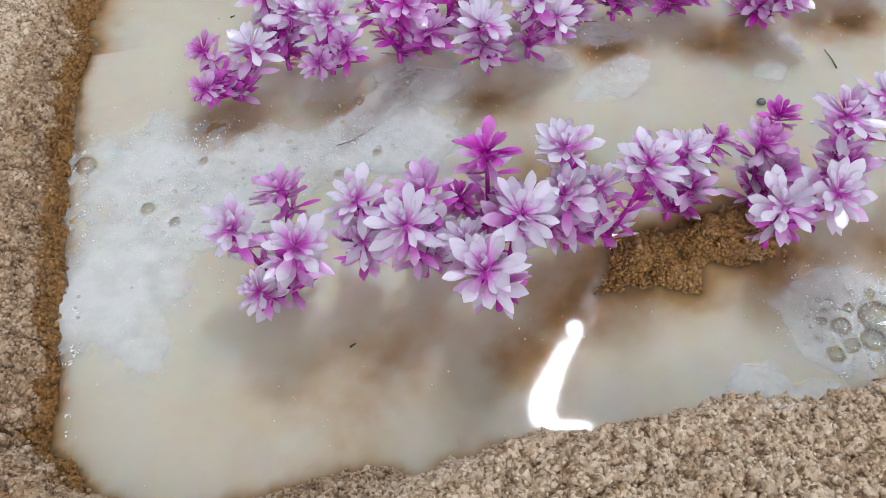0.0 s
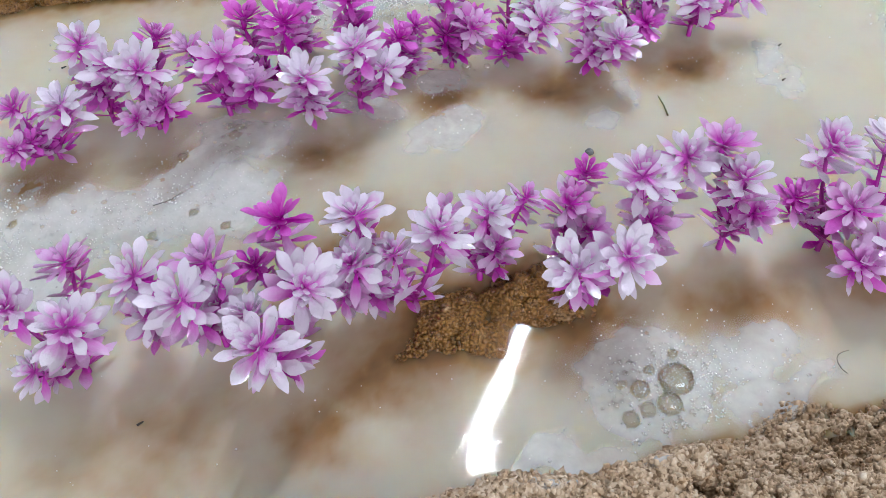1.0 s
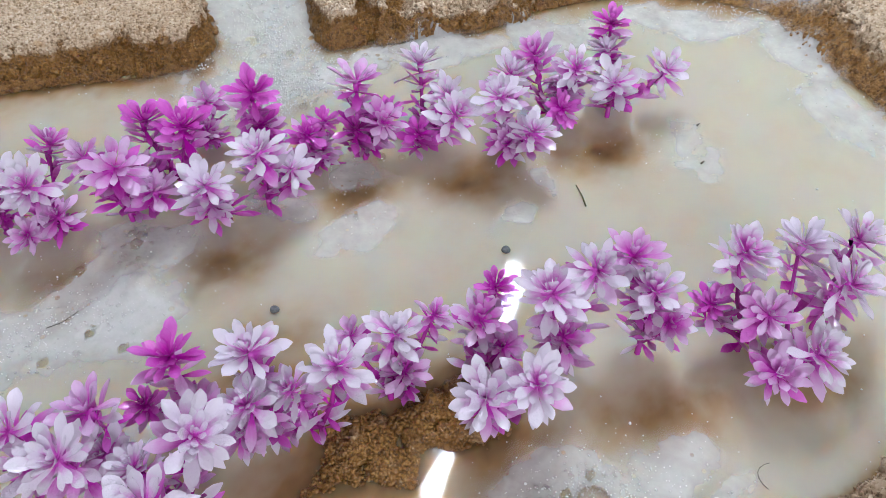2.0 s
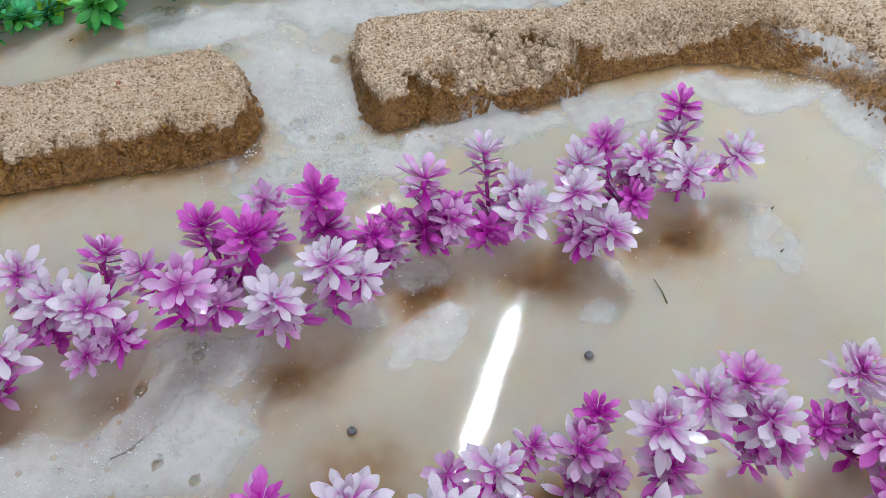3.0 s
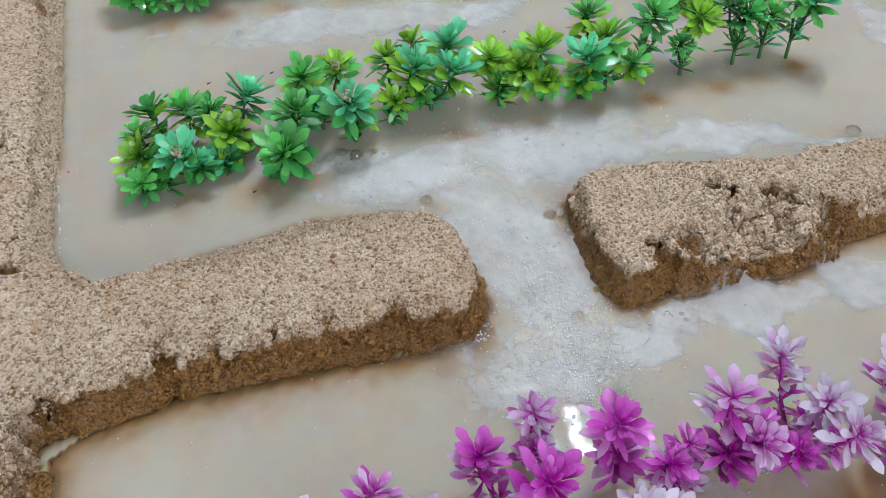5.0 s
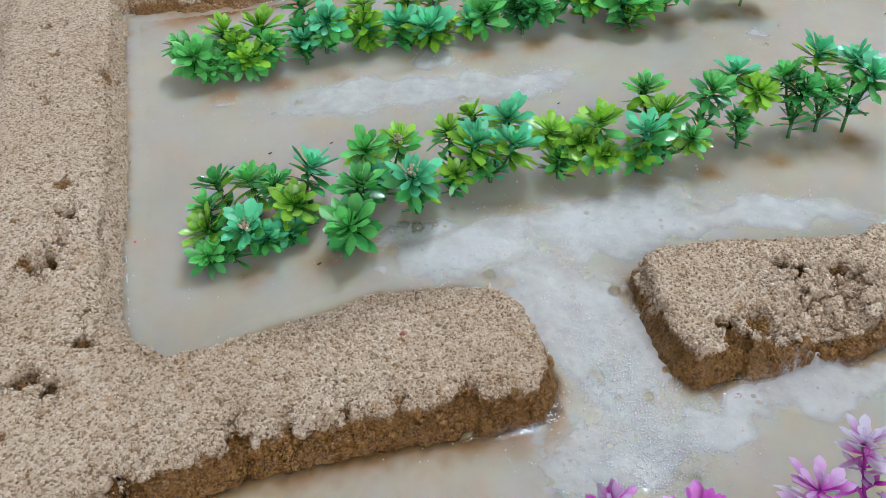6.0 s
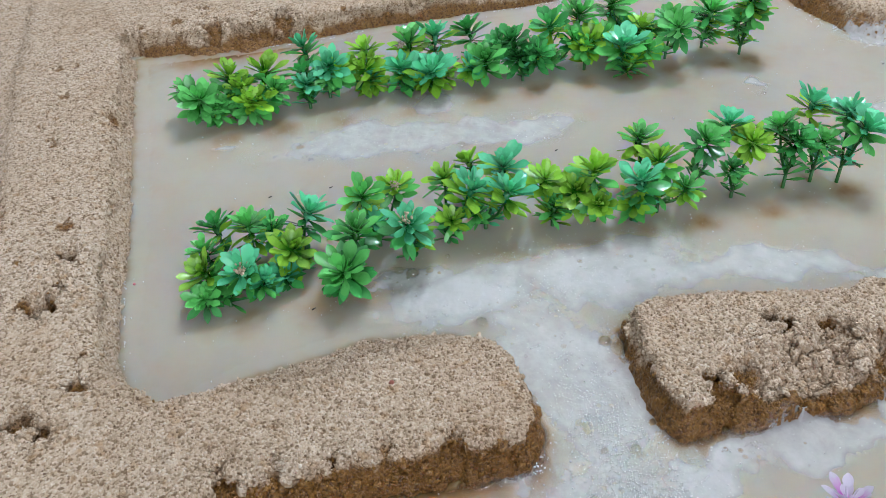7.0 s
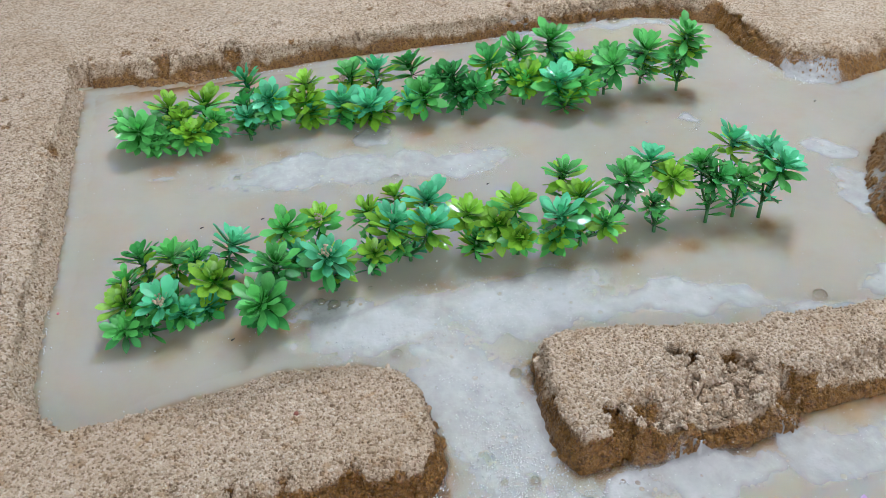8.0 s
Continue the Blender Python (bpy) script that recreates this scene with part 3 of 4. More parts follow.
# ---- the room ----
bm = bmesh.new()
box(bm, (-2.5, -2.5, -0.16), (3.0, 3.5, -0.06))
tagged(new("floor", mesh_of("floor", bm, FLOOR, False)), "plain cement floor", "floor", kind="structure")
bm = bmesh.new()
box(bm, (-2.5, -2.5, 2.4), (3.0, 3.5, 2.5))
tagged(new("ceiling", mesh_of("ceiling", bm, WALL, False)), "plain white ceiling", "ceiling", kind="structure")
# the south wall is left open for the added fill light
for nm, lo, hi in (("wall_west", (-2.6, -2.6, -0.16), (-2.5, 3.6, 2.5)), ("wall_east", (3.0, -2.6, -0.16), (3.1, 3.6, 2.5)),
                   ("wall_south", (-2.5, -2.6, -0.16), (3.0, -2.5, 0.8)), ("wall_south_top", (-2.5, -2.6, 2.1), (3.0, -2.5, 2.5)),
                   ("wall_south_left", (-2.5, -2.6, 0.8), (-1.4, -2.5, 2.1)), ("wall_south_right", (1.4, -2.6, 0.8), (3.0, -2.5, 2.1)), ("wall_north", (-2.5, 3.5, -0.16), (3.0, 3.6, 2.5))):
    bm = bmesh.new()
    box(bm, lo, hi)
    tagged(new(nm, mesh_of(nm, bm, WALL, False)), "plain white painted wall", "wall", kind="structure")


def tube_lamp():
    lamp = new("tube_lamp")
    lamp.matrix_basis = Matrix.Translation(LAMP) @ pose(0, 0, 0, 0, 0, LAMP_YAW)
    tagged(lamp, "white batten lamp with two lit tubes", "lamp")
    bm = bmesh.new()
    box(bm, (-0.63, -0.032, 0.034), (0.51, 0.032, 0.075))
    bmesh.ops.bevel(bm, geom=bm.edges[:], offset=0.008, segments=2, affect="EDGES")
    part("housing", mesh_of("housing", bm, WALL), lamp)
    bm = bmesh.new()
    box(bm, (-0.012, -0.012, 0.07), (0.012, 0.012, 0.66))
    part("hanger", mesh_of("hanger", bm, WALL, False), lamp)
    glow, nt, b = material("lit_tube")
    b.inputs["Emission Color"].default_value = (0.87, 0.97, 1.12, 1)
    b.inputs["Emission Strength"].default_value = TUBE_POWER
    bm = bmesh.new()
    bmesh.ops.create_cone(bm, cap_ends=True, segments=12, radius1=0.0070, radius2=0.0070, depth=1.08, matrix=pose(-0.06, 0, 0, 0, 90, 0))
    me = mesh_of("tube", bm, glow)
    for y in (-0.0085, 0.0085):
        part("tube", me, lamp, pose(0, y, 0.012))


tube_lamp()

# an added, unseen fill light behind the camera, to brighten what faces south
fill = bpy.data.lights.new("window_daylight", "AREA")
fill.shape, fill.size, fill.size_y, fill.energy, fill.color = "RECTANGLE", 2.7, 1.25, FILL_POWER, (0.91, 0.98, 1.08)
new("window_daylight", fill).matrix_basis = look((0, -2.52, 1.45), (0, 0, 1.1))


# ---- plants ----
SPOON = ((0, .22), (.25, .30), (.45, .52), (.62, .86), (.76, 1.0), (.88, .78), (.96, .36))
OVATE = ((0, .14), (.22, .36), (.45, .82), (.64, 1.0), (.80, .84), (.93, .40))


def petal_mesh(name, mat, outline, width, curl, cup):
    """A closed, lens-shaped petal of length 1 along x."""
    bm = bmesh.new()
    layer = bm.verts.layers.float.new("along")
    for under in (0.0, -0.03):
        rows = []
        for t, wide in (*outline, (1.0, 0.12)):
            half = width * wide
            z = curl * t * t * (1.9 - 0.9 * t)
            row = [bm.verts.new((t, y, z + dz)) for y, dz in (((-half, cup * half), (0, under), (half, cup * half)) if under else ((-half, cup * half), (-0.5 * half, 0.3 * cup * half), (0, 0.1 * half), (0.5 * half, 0.3 * cup * half), (half, cup * half)))]
            for v in row:
                v[layer] = t
            rows.append(row)
        for p, q in zip(rows, rows[1:]):
            for k in range(len(p) - 1):
                bm.faces.new((p[k], q[k], q[k + 1], p[k + 1]) if under else (p[k], p[k + 1], q[k + 1], q[k]))
    bmesh.ops.remove_doubles(bm, verts=bm.verts[:], dist=1e-5)
    # a crisp rim where upper and under side meet
    bm.normal_update()
    for e in bm.edges:
        e.smooth = len(e.link_faces) == 2 and e.link_faces[0].normal.dot(e.link_faces[1].normal) > 0
    return mesh_of(name, bm, mat)


def petal_set(name, mats, outline, width):
    return {m.name: [petal_mesh(name, m, outline, width * s, c, cup) for s, c, cup in ((1.0, 0.05, 0.16), (1.15, 0.16, 0.25), (0.9, -0.14, 0.1), (1.05, 0.24, 0.3))] for m in mats}


PINK_MATS, GREEN_MATS = (PALE, LILAC, MAGENTA), (GREEN, LIME, TEAL, DEEP)
PETALS = petal_set("petal", PINK_MATS, SPOON, 0.155)
SEPALS = petal_set("leaf", PINK_MATS, OVATE, 0.15)
BRACTS = petal_set("leaf", PINK_MATS, OVATE, 0.17)
BLADES = petal_set("leaf", GREEN_MATS, SPOON, 0.175)
FRONDS = petal_set("leaf", GREEN_MATS, OVATE, 0.18)
rng = random.Random(7)


def stalk(points, r0, r1, mat, name="stem", sides=6):
    """A tapering round stem through the points, bent a little on its way."""
    bm = bmesh.new()
    n, rings = len(points), []
    for k, p in enumerate(points):
        ahead = (Vector(points[min(k + 1, n - 1)]) - Vector(points[max(k - 1, 0)])).normalized()
        side = ahead.cross(Vector((0.3, 1, 0.1))).normalized()
        up = side.cross(ahead)
        r = r0 + (r1 - r0) * k / (n - 1)
        rings.append([bm.verts.new(Vector(p) + r * (math.cos(a) * side + math.sin(a) * up)) for a in (2 * math.pi * i / sides for i in range(sides))])
    for a, b in zip(rings, rings[1:]):
        for i in range(sides):
            bm.faces.new((a[i], a[(i + 1) % sides], b[(i + 1) % sides], b[i]))
    bm.faces.new(rings[0][::-1])
    bm.faces.new(rings[-1])
    bmesh.ops.recalc_face_normals(bm, faces=bm.faces[:])
    return mesh_of(name, bm, mat)


def aim(axis):
    """A turn that carries z to the axis."""
    return Vector((0, 0, 1)).rotation_difference(Vector(axis).normalized()).to_matrix().to_4x4()


def petal_pose(radius, w, count, k, lift, length, drop):
    turn = 360 * (k + 0.5 * (w % 2)) / count + rng.uniform(-16, 16)
    size = radius * length * rng.uniform(0.78, 1.15)
    el = lift + rng.uniform(-14, 14)
    return pose(0, 0, drop * radius, 0, 0, turn) @ pose(0, 0, 0, rng.uniform(-24, 24), -el, 0) @ Matrix.Diagonal((size, size * rng.uniform(0.9, 1.2), size, 1))


def bud(petals, rings):
    """The middle of a head, moulded in one with its short neck; of radius 1."""
    bm = bmesh.new()
    bm.verts.layers.float.new("along")
    bmesh.ops.create_cone(bm, cap_ends=True, segments=7, radius1=0.07, radius2=0.15, depth=0.4, matrix=pose(0, 0, -0.16))
    collar, feet = [k for k, v in enumerate(bm.verts) if v.co.z > 0], []
    for w, (count, lift, length, drop) in enumerate(rings):
        for k in range(count):
            first, petal = len(bm.verts), rng.choice(petals)
            bm.from_mesh(petal)
            bm.verts.ensure_lookup_table()
            bmesh.ops.transform(bm, matrix=petal_pose(1.0, w, count, k, lift, length, drop), verts=bm.verts[first:])
            feet.append([first + i for i in next(e.vertices for e in petal.edges if all(petal.vertices[i].co.x < 1e-6 for i in e.vertices))])
    # the petals' feet grow out of the neck
    bm.verts.ensure_lookup_table()
    for i, j in feet:
        near = min(collar, key=lambda c: (bm.verts[c].co - bm.verts[i].co).length)
        bm.faces.new((bm.verts[i], bm.verts[j], bm.verts[near]))
    return mesh_of("bud", bm, petals[0].materials[0])


def rosette(parent, inner, outer, at, axis, radius, name, leaf, rings, whorls):
    """A head: a bud of close rings (count, elevation, length, height) in open whorls (count, elevation, length, outer leaf or not, height)."""
    key = (inner[0].name, inner[0].materials[0].name)
    if key not in BUDS:
        BUDS[key] = [bud(inner, rings) for _ in range(5)]
    turned = Matrix.Translation(at) @ aim(axis) @ pose(0, 0, 0, 0, 0, rng.uniform(0, 360))
    head = part(name, rng.choice(BUDS[key]), parent, turned @ Matrix.Diagonal((radius, radius, radius, 1)))
    for w, (count, lift, length, out, drop) in enumerate(whorls):
        for k in range(count):
            part("leaf" if out else leaf, rng.choice(outer if out else inner), head, petal_pose(1.0, w, count, k, lift, length, drop))
    return head


BUDS = {}
# close rings of the bud: count, elevation, length, height along the axis
FLOWER_BUD = ((9, 37, 0.74, 0.05), (6, 62, 0.52, 0.09))
GREEN_BUD = ((9, 44, 0.74, 0.06), (5, 68, 0.46, 0.09))
# open whorls: count, elevation, length, whether they are outer leaves, height along the axis
FLOWER = ((5, 12, 0.92, True, -0.80), (6, 4, 1.02, True, -0.32), (11, 15, 0.96, False, 0.0))
SUCCULENT = ((6, -8, 0.86, True, -0.48), (7, 2, 1.0, True, -0.20), (10, 20, 0.94, False, 0.0))
UMBRELLA = ((5, -6, 0.82, True, -0.46), (8, 2, 1.02, True, -0.18), (10, 20, 0.98, False, 0.0))


def sprig(name, label, category, group, base, heads, inner, outer, stem_mat, rings, whorls, leaf_name, leaf_sets, leaves, spread):
    """base: x, y in cm at the water; heads: (x, y, z, radius, tone), cm."""
    root = new(name)
    bx, by = base
    root.location = (bx / 100, by / 100, 0)
    tagged(root, label, category, group)
    low = min(h[2] for h in heads)
    hub = Vector((0, 0, 0.30 * low)) / 100
    part("stem", stalk([(0, 0, -0.02), (0.0004, 0, -0.004), tuple(hub)], 0.0016, 0.0013, stem_mat), root)
    for hx, hy, hz, r, tone in heads:
        at = Vector((hx - bx, hy - by, hz)) / 100
        r = r * spread / 100
        out = Vector((at.x, at.y, 0))
        axis = (Vector((0, 0, 1)) + out * 12 + Vector((rng.uniform(-.35, .35), rng.uniform(-.5, .12), 0))).normalized()
        end = at - axis * 0.3 * r
        mid = hub.lerp(end, 0.5) + out * 0.12 + Vector((0, 0, -0.10 * out.length))
        part("stem", stalk([tuple(hub), tuple(mid), tuple(end)], 0.0012, 0.0008, stem_mat), root)
        rosette(root, inner[tone], outer[tone], tuple(at), axis, r, "flower_head" if leaf_name == "petal" else "rosette", leaf_name, rings, whorls)
        # leaves up the stalk
        for k in range(leaves):
            f = 0.12 + 0.75 * k / leaves
            spot = hub.lerp(mid, f * 2) if f < 0.5 else mid.lerp(end, f * 2 - 1)
            size = r * rng.uniform(0.65, 1.05) * (1 if leaf_name == "petal" else 0.8)
            m = Matrix.Translation(spot) @ pose(0, 0, 0, 0, 0, 137.5 * k + rng.uniform(-25, 25)) @ pose(0, 0, 0, rng.uniform(-25, 25), -rng.uniform(-10, 55), 0) @ Matrix.Diagonal((size, size * 0.85, size, 1))
            part("leaf", rng.choice(rng.choice(leaf_sets)), root, m)
    # a spreading whorl low on the stem
    for k in range(4 if len(heads) < 3 else 6):
        size = 0.01 * rng.uniform(1.0, 1.6)
        m = Matrix.Translation(hub * rng.uniform(0.6, 1.1)) @ pose(0, 0, 0, 0, 0, 97 * k + rng.uniform(-30, 30)) @ pose(0, 0, 0, rng.uniform(-25, 25), -rng.uniform(-5, 35), 0) @ Matrix.Diagonal((size, size * 0.8, size, 1))
        part("leaf", rng.choice(rng.choice(leaf_sets)), root, m)
    return root


def of(sets, mats):
    return [sets[m.name] for m in mats]


def rng_mix(mats):
    return [me for m in mats for me in SEPALS[m.name]]


def flower(base, *heads, leaves=15, dark=False):
    # a lower side shoot fills the sprig
    if len(heads) < 4 and base[1] > -29:
        hx, hy, hz, r, tone = heads[0]
        heads = (*heads, (0.4 * hx + 0.6 * base[0] + rng.uniform(-1.4, 1.4), base[1] + rng.uniform(-1.3, 0.3), 0.58 * hz + rng.uniform(-.2, .2), 0.85 * r, rng.choice((tone, 1))))
    tones = of(BRACTS, (MAGENTA, MAGENTA, LILAC) if dark else (MAGENTA, LILAC, LILAC, PALE) if base[1] < -20 else (MAGENTA, LILAC))
    label = "artificial plastic sprig with deep magenta flowers" if dark else "artificial plastic sprig with white-tipped lilac flowers"
    return sprig("flower_sprig", label + ", standing in muddy water", "plant", "pink plants in the field", base, heads,
                 of(PETALS, PINK_MATS), [rng_mix(m) for m in ((PALE, PALE, LILAC), (LILAC, PALE, MAGENTA), (MAGENTA, LILAC))], MAGENTA_STEM, FLOWER_BUD, FLOWER, "petal", tones, leaves, 1.20)


def shrub(base, *heads, leaves=11, tones=(GREEN, DEEP)):
    # a lower side shoot where the row is dense
    hx, hy, hz, r, tone = heads[0]
    if base[0] < 14 or base[1] > 30:
        heads = (*heads, (0.5 * (hx + base[0]) + rng.uniform(-1.3, 1.3), base[1] + rng.uniform(-1.2, 0.6), 0.55 * hz + rng.uniform(-.2, .3), 0.8 * r, rng.choice((0, 1, 2, tone))))
    if base[1] > 30 and base[0] < 22:
        heads = (*heads, (base[0] + rng.uniform(0.6, 1.8), base[1] + rng.uniform(-1.0, 0.8), 0.7 * hz + rng.uniform(-.3, .3), 0.8 * r, rng.choice((0, 1, tone))))
    lower = [GREEN, LIME, DEEP, GREEN]
    rng.shuffle(lower)
    return sprig("green_sprig", "artificial plastic sprig with green leaf rosettes, standing in muddy water", "plant", "green plants in the field", base, heads,
                 of(BLADES, GREEN_MATS), of(FRONDS, lower), GREEN_STEM, GREEN_BUD, SUCCULENT if base[0] < 14 else UMBRELLA, "leaf", of(FRONDS, tones), leaves if base[1] < 30 else 7, 1.7 if base[1] > 30 else 1.5 if base[0] < 14 else 1.4)


# ---- front row of pink plants ----
flower((-15.7, -26.6), (-17.4, -25.7, 3.6, 1.1, 0), (-15.4, -23.9, 3.4, 1.1, 1), (-15.2, -27.5, 4.0, 1.25, 0))
flower((-12.7, -26.0), (-12.7, -26.3, 4.5, 1.2, 0))
flower((-10.4, -26.9), (-11.2, -28.0, 4.6, 1.2, 0), (-10.2, -26.3, 4.4, 1.1, 1))
flower((-7.3, -25.6), (-7.3, -24.9, 4.3, 1.15, 2), (-8.6, -25.6, 2.8, .8, 2))
flower((-8.0, -29.3), (-7.0, -28.4, 4.3, 1.25, 0), (-8.9, -30.3, 4.0, 1.3, 0), (-9.1, -28.4, 3.5, 1.0, 0))
flower((-4.4, -27.0), (-4.6, -26.2, 5.0, 1.2, 0), (-5.1, -27.7, 4.1, 1.2, 0))
flower((-2.7, -27.3), (-3.5, -27.4, 3.8, .95, 0), (-1.8, -27.7, 4.9, 1.2, 0))
flower((.3, -26.6), (.8, -26.0, 3.4, 1.1, 0), (-.8, -25.4, 3.2, .8, 1), (2.6, -25.4, 3.0, .8, 1))
flower((4.0, -26.8), (4.2, -26.2, 3.0, 1.1, 1), (5.2, -25.3, 3.6, .8, 2))
flower((3.4, -29.2), (3.0, -29.8, 3.4, 1.25, 0), (4.7, -30.3, 4.1, 1.3, 0))
flower((7.4, -27.6), (6.6, -27.3, 4.9, 1.3, 0), (8.7, -26.9, 5.0, 1.15, 0))
flower((10.8, -28.0), (10.2, -26.9, 5.2, 1.15, 1), (10.5, -28.3, 4.6, 1.15, 0))
flower((14.9, -29.3), (14.7, -27.9, 4.8, 1.25, 0), (14.7, -30.1, 3.5, 1.1, 1), (13.2, -28.6, 3.0, .9, 2))
flower((16.2, -30.6), (17.4, -28.1, 4.5, 1.2, 0), (15.8, -32.1, 3.0, 1.3, 0), (14.2, -32.0, 2.4, 1.1, 1))
flower((18.6, -29.4), (18.3, -30.2, 4.0, 1.25, 0), (20.0, -28.4, 4.2, 1.2, 0))

# ---- second row of pink plants ----
flower((-16.6, -13.8), (-17.8, -13.1, 2.7, .9, 1), (-15.6, -13.9, 3.1, 1.2, 0), (-17.4, -14.3, 1.6, .8, 2))
flower((-14.0, -12.0), (-14.5, -10.6, 3.8, 1.2, 0), (-13.3, -12.3, 3.6, 1.2, 0))
flower((-11.9, -13.0), (-11.9, -13.8, 4.1, 1.25, 0), (-11.1, -9.8, 2.9, 1.1, 1), (-12.6, -14.4, 1.9, .8, 1))
flower((-8.4, -13.0), (-8.2, -13.9, 4.1, 1.4, 1), (-9.6, -11.6, 3.2, 1.0, 1))
flower((-5.8, -11.4), (-6.7, -9.9, 3.2, 1.15, 2), (-5.0, -12.5, 4.4, 1.3, 2), dark=True)
flower((-3.6, -9.0), (-3.6, -8.4, 2.5, .95, 1), dark=True)
flower((-1.0, -11.2), (-1.5, -11.3, 4.6, 1.2, 2), dark=True)
flower((-4.0, -14.6), (-4.7, -15.4, 3.3, 1.25, 0))
flower((-2.0, -14.4), (-2.1, -14.9, 4.0, 1.35, 0))
flower((.8, -12.6), (.6, -12.4, 2.3, .9, 2), (1.6, -12.0, 2.6, .8, 2), dark=True)
flower((3.4, -12.5), (3.5, -11.6, 4.2, 1.25, 1), (3.0, -12.8, 2.3, 1.1, 2), (4.6, -12.4, 2.6, 1.0, 2), dark=True)
flower((6.6, -12.6), (7.3, -10.0, 3.3, 1.15, 0), (7.9, -12.5, 2.9, 1.15, 0), (7.6, -14.4, 3.2, 1.2, 0), (6.0, -13.6, 1.8, 1.0, 2))
flower((10.4, -14.6), (11.5, -12.2, 3.1, 1.2, 0), (9.7, -15.0, 4.2, 1.2, 0), (10.9, -16.4, 2.8, 1.15, 0))
flower((13.6, -12.8), (13.0, -11.7, 3.6, 1.15, 1), (14.8, -13.0, 3.2, 1.15, 0), (13.6, -14.2, 1.8, 1.0, 2))
flower((16.8, -13.6), (17.1, -12.0, 3.1, 1.15, 0), (17.6, -11.2, 4.2, 1.0, 2), (16.3, -14.5, 3.0, 1.25, 0), (19.7, -13.9, 2.6, 1.15, 0))

# ---- first row of green plants ----
shrub((-16.2, 15.0), (-17.2, 15.7, 2.2, 1.15, 1), (-16.1, 19.9, 2.3, 1.1, 3), (-17.0, 17.4, 2.6, .9, 0))
shrub((-14.6, 15.8), (-15.1, 15.2, 2.2, 1.2, 2), (-14.1, 18.8, 2.7, 1.25, 0), tones=(DEEP, TEAL))
shrub((-11.9, 16.6), (-11.9, 16.6, 1.9, 1.2, 1), (-10.4, 18.7, 2.9, 1.25, 2), (-12.8, 18.4, 2.4, .9, 3))
shrub((-9.2, 13.8), (-9.4, 13.1, 2.2, 1.3, 0), (-8.1, 15.3, 3.2, 1.2, 0))
shrub((-6.2, 17.6), (-7.0, 18.3, 3.6, 1.15, 0), (-4.6, 19.0, 3.3, 1.0, 1))
shrub((-4.6, 15.6), (-5.0, 14.8, 3.4, 1.35, 2), tones=(TEAL, DEEP))
shrub((-1.9, 16.4), (-1.5, 18.4, 3.6, 1.0, 1), (-.2, 16.6, 3.6, 1.2, 2), tones=(DEEP, GREEN))
shrub((.9, 17.0), (1.0, 20.6, 2.9, 1.0, 1), (2.6, 18.5, 3.5, 1.25, 2), (2.1, 16.1, 3.2, 1.25, 2), tones=(GREEN, TEAL))
shrub((5.2, 15.8), (4.8, 16.5, 3.3, 1.15, 1), (6.5, 15.4, 2.7, 1.2, 1), tones=(LIME, GREEN))
shrub((8.0, 15.3), (7.8, 15.5, 3.9, 1.2, 1), tones=(LIME, GREEN))
shrub((10.4, 14.6), (10.4, 14.1, 3.4, 1.2, 2), tones=(TEAL, DEEP))
shrub((12.4, 14.8), (12.3, 18.0, 3.9, 1.15, 0), (12.5, 15.6, 3.5, 1.2, 1), tones=(GREEN, LIME))
shrub((15.0, 15.3), (15.9, 15.6, 4.4, 1.2, 0), (18.2, 16.7, 4.6, 1.15, 2), tones=(DEEP, GREEN))
shrub((18.0, 14.6), (19.5, 15.5, 3.6, 1.2, 1), (17.6, 14.6, 2.4, .8, 3), tones=(DEEP, GREEN))
shrub((22.0, 14.4), (21.7, 15.7, 4.2, 1.2, 0), (22.4, 14.4, 3.7, 1.15, 3), tones=(DEEP, GREEN))
shrub((24.2, 14.4), (24.8, 16.7, 4.8, 1.25, 2), (23.9, 13.9, 3.6, 1.0, 0), tones=(DEEP, TEAL))
shrub((25.9, 13.7), (25.9, 14.4, 5.2, 1.2, 2), (26.2, 12.9, 4.7, 1.25, 2), tones=(DEEP, TEAL))

# ---- second row of green plants ----
shrub((-14.9, 37.0), (-15.6, 36.6, 2.5, 1.2, 0), (-16.4, 38.4, 2.6, .9, 0), tones=(GREEN, LIME))
shrub((-13.1, 37.4), (-13.0, 38.3, 3.2, 1.25, 1), tones=(LIME, GREEN))
shrub((-11.0, 36.8), (-10.2, 38.4, 2.9, 1.3, 1), tones=(LIME, GREEN))
shrub((-7.1, 36.9), (-6.5, 40.6, 3.5, 1.1, 2), (-7.0, 38.4, 2.4, 1.0, 3), tones=(DEEP, TEAL))
shrub((-5.2, 38.1), (-5.0, 37.4, 3.1, 1.2, 2), tones=(TEAL, DEEP))
shrub((-2.2, 37.2), (-2.2, 37.4, 2.3, 1.25, 1), (-1.8, 38.6, 3.4, 1.0, 1), tones=(LIME, GREEN))
shrub((1.0, 36.8), (.8, 37.1, 2.0, 1.25, 2), (2.2, 39.5, 3.0, 1.15, 0), tones=(TEAL, GREEN))
shrub((3.4, 36.4), (2.9, 35.3, 2.2, 1.3, 2), (4.5, 39.6, 3.2, 1.2, 2), tones=(TEAL, GREEN))
shrub((7.0, 36.8), (7.4, 39.3, 3.4, 1.1, 3), (7.6, 35.5, 2.2, 1.25, 0), tones=(DEEP, GREEN))
shrub((10.9, 35.2), (10.3, 36.2, 3.2, 1.25, 3), (9.3, 36.9, 2.8, 1.0, 3), tones=(DEEP, TEAL))
shrub((14.0, 36.1), (13.8, 36.6, 3.8, 1.2, 3), tones=(DEEP, GREEN))
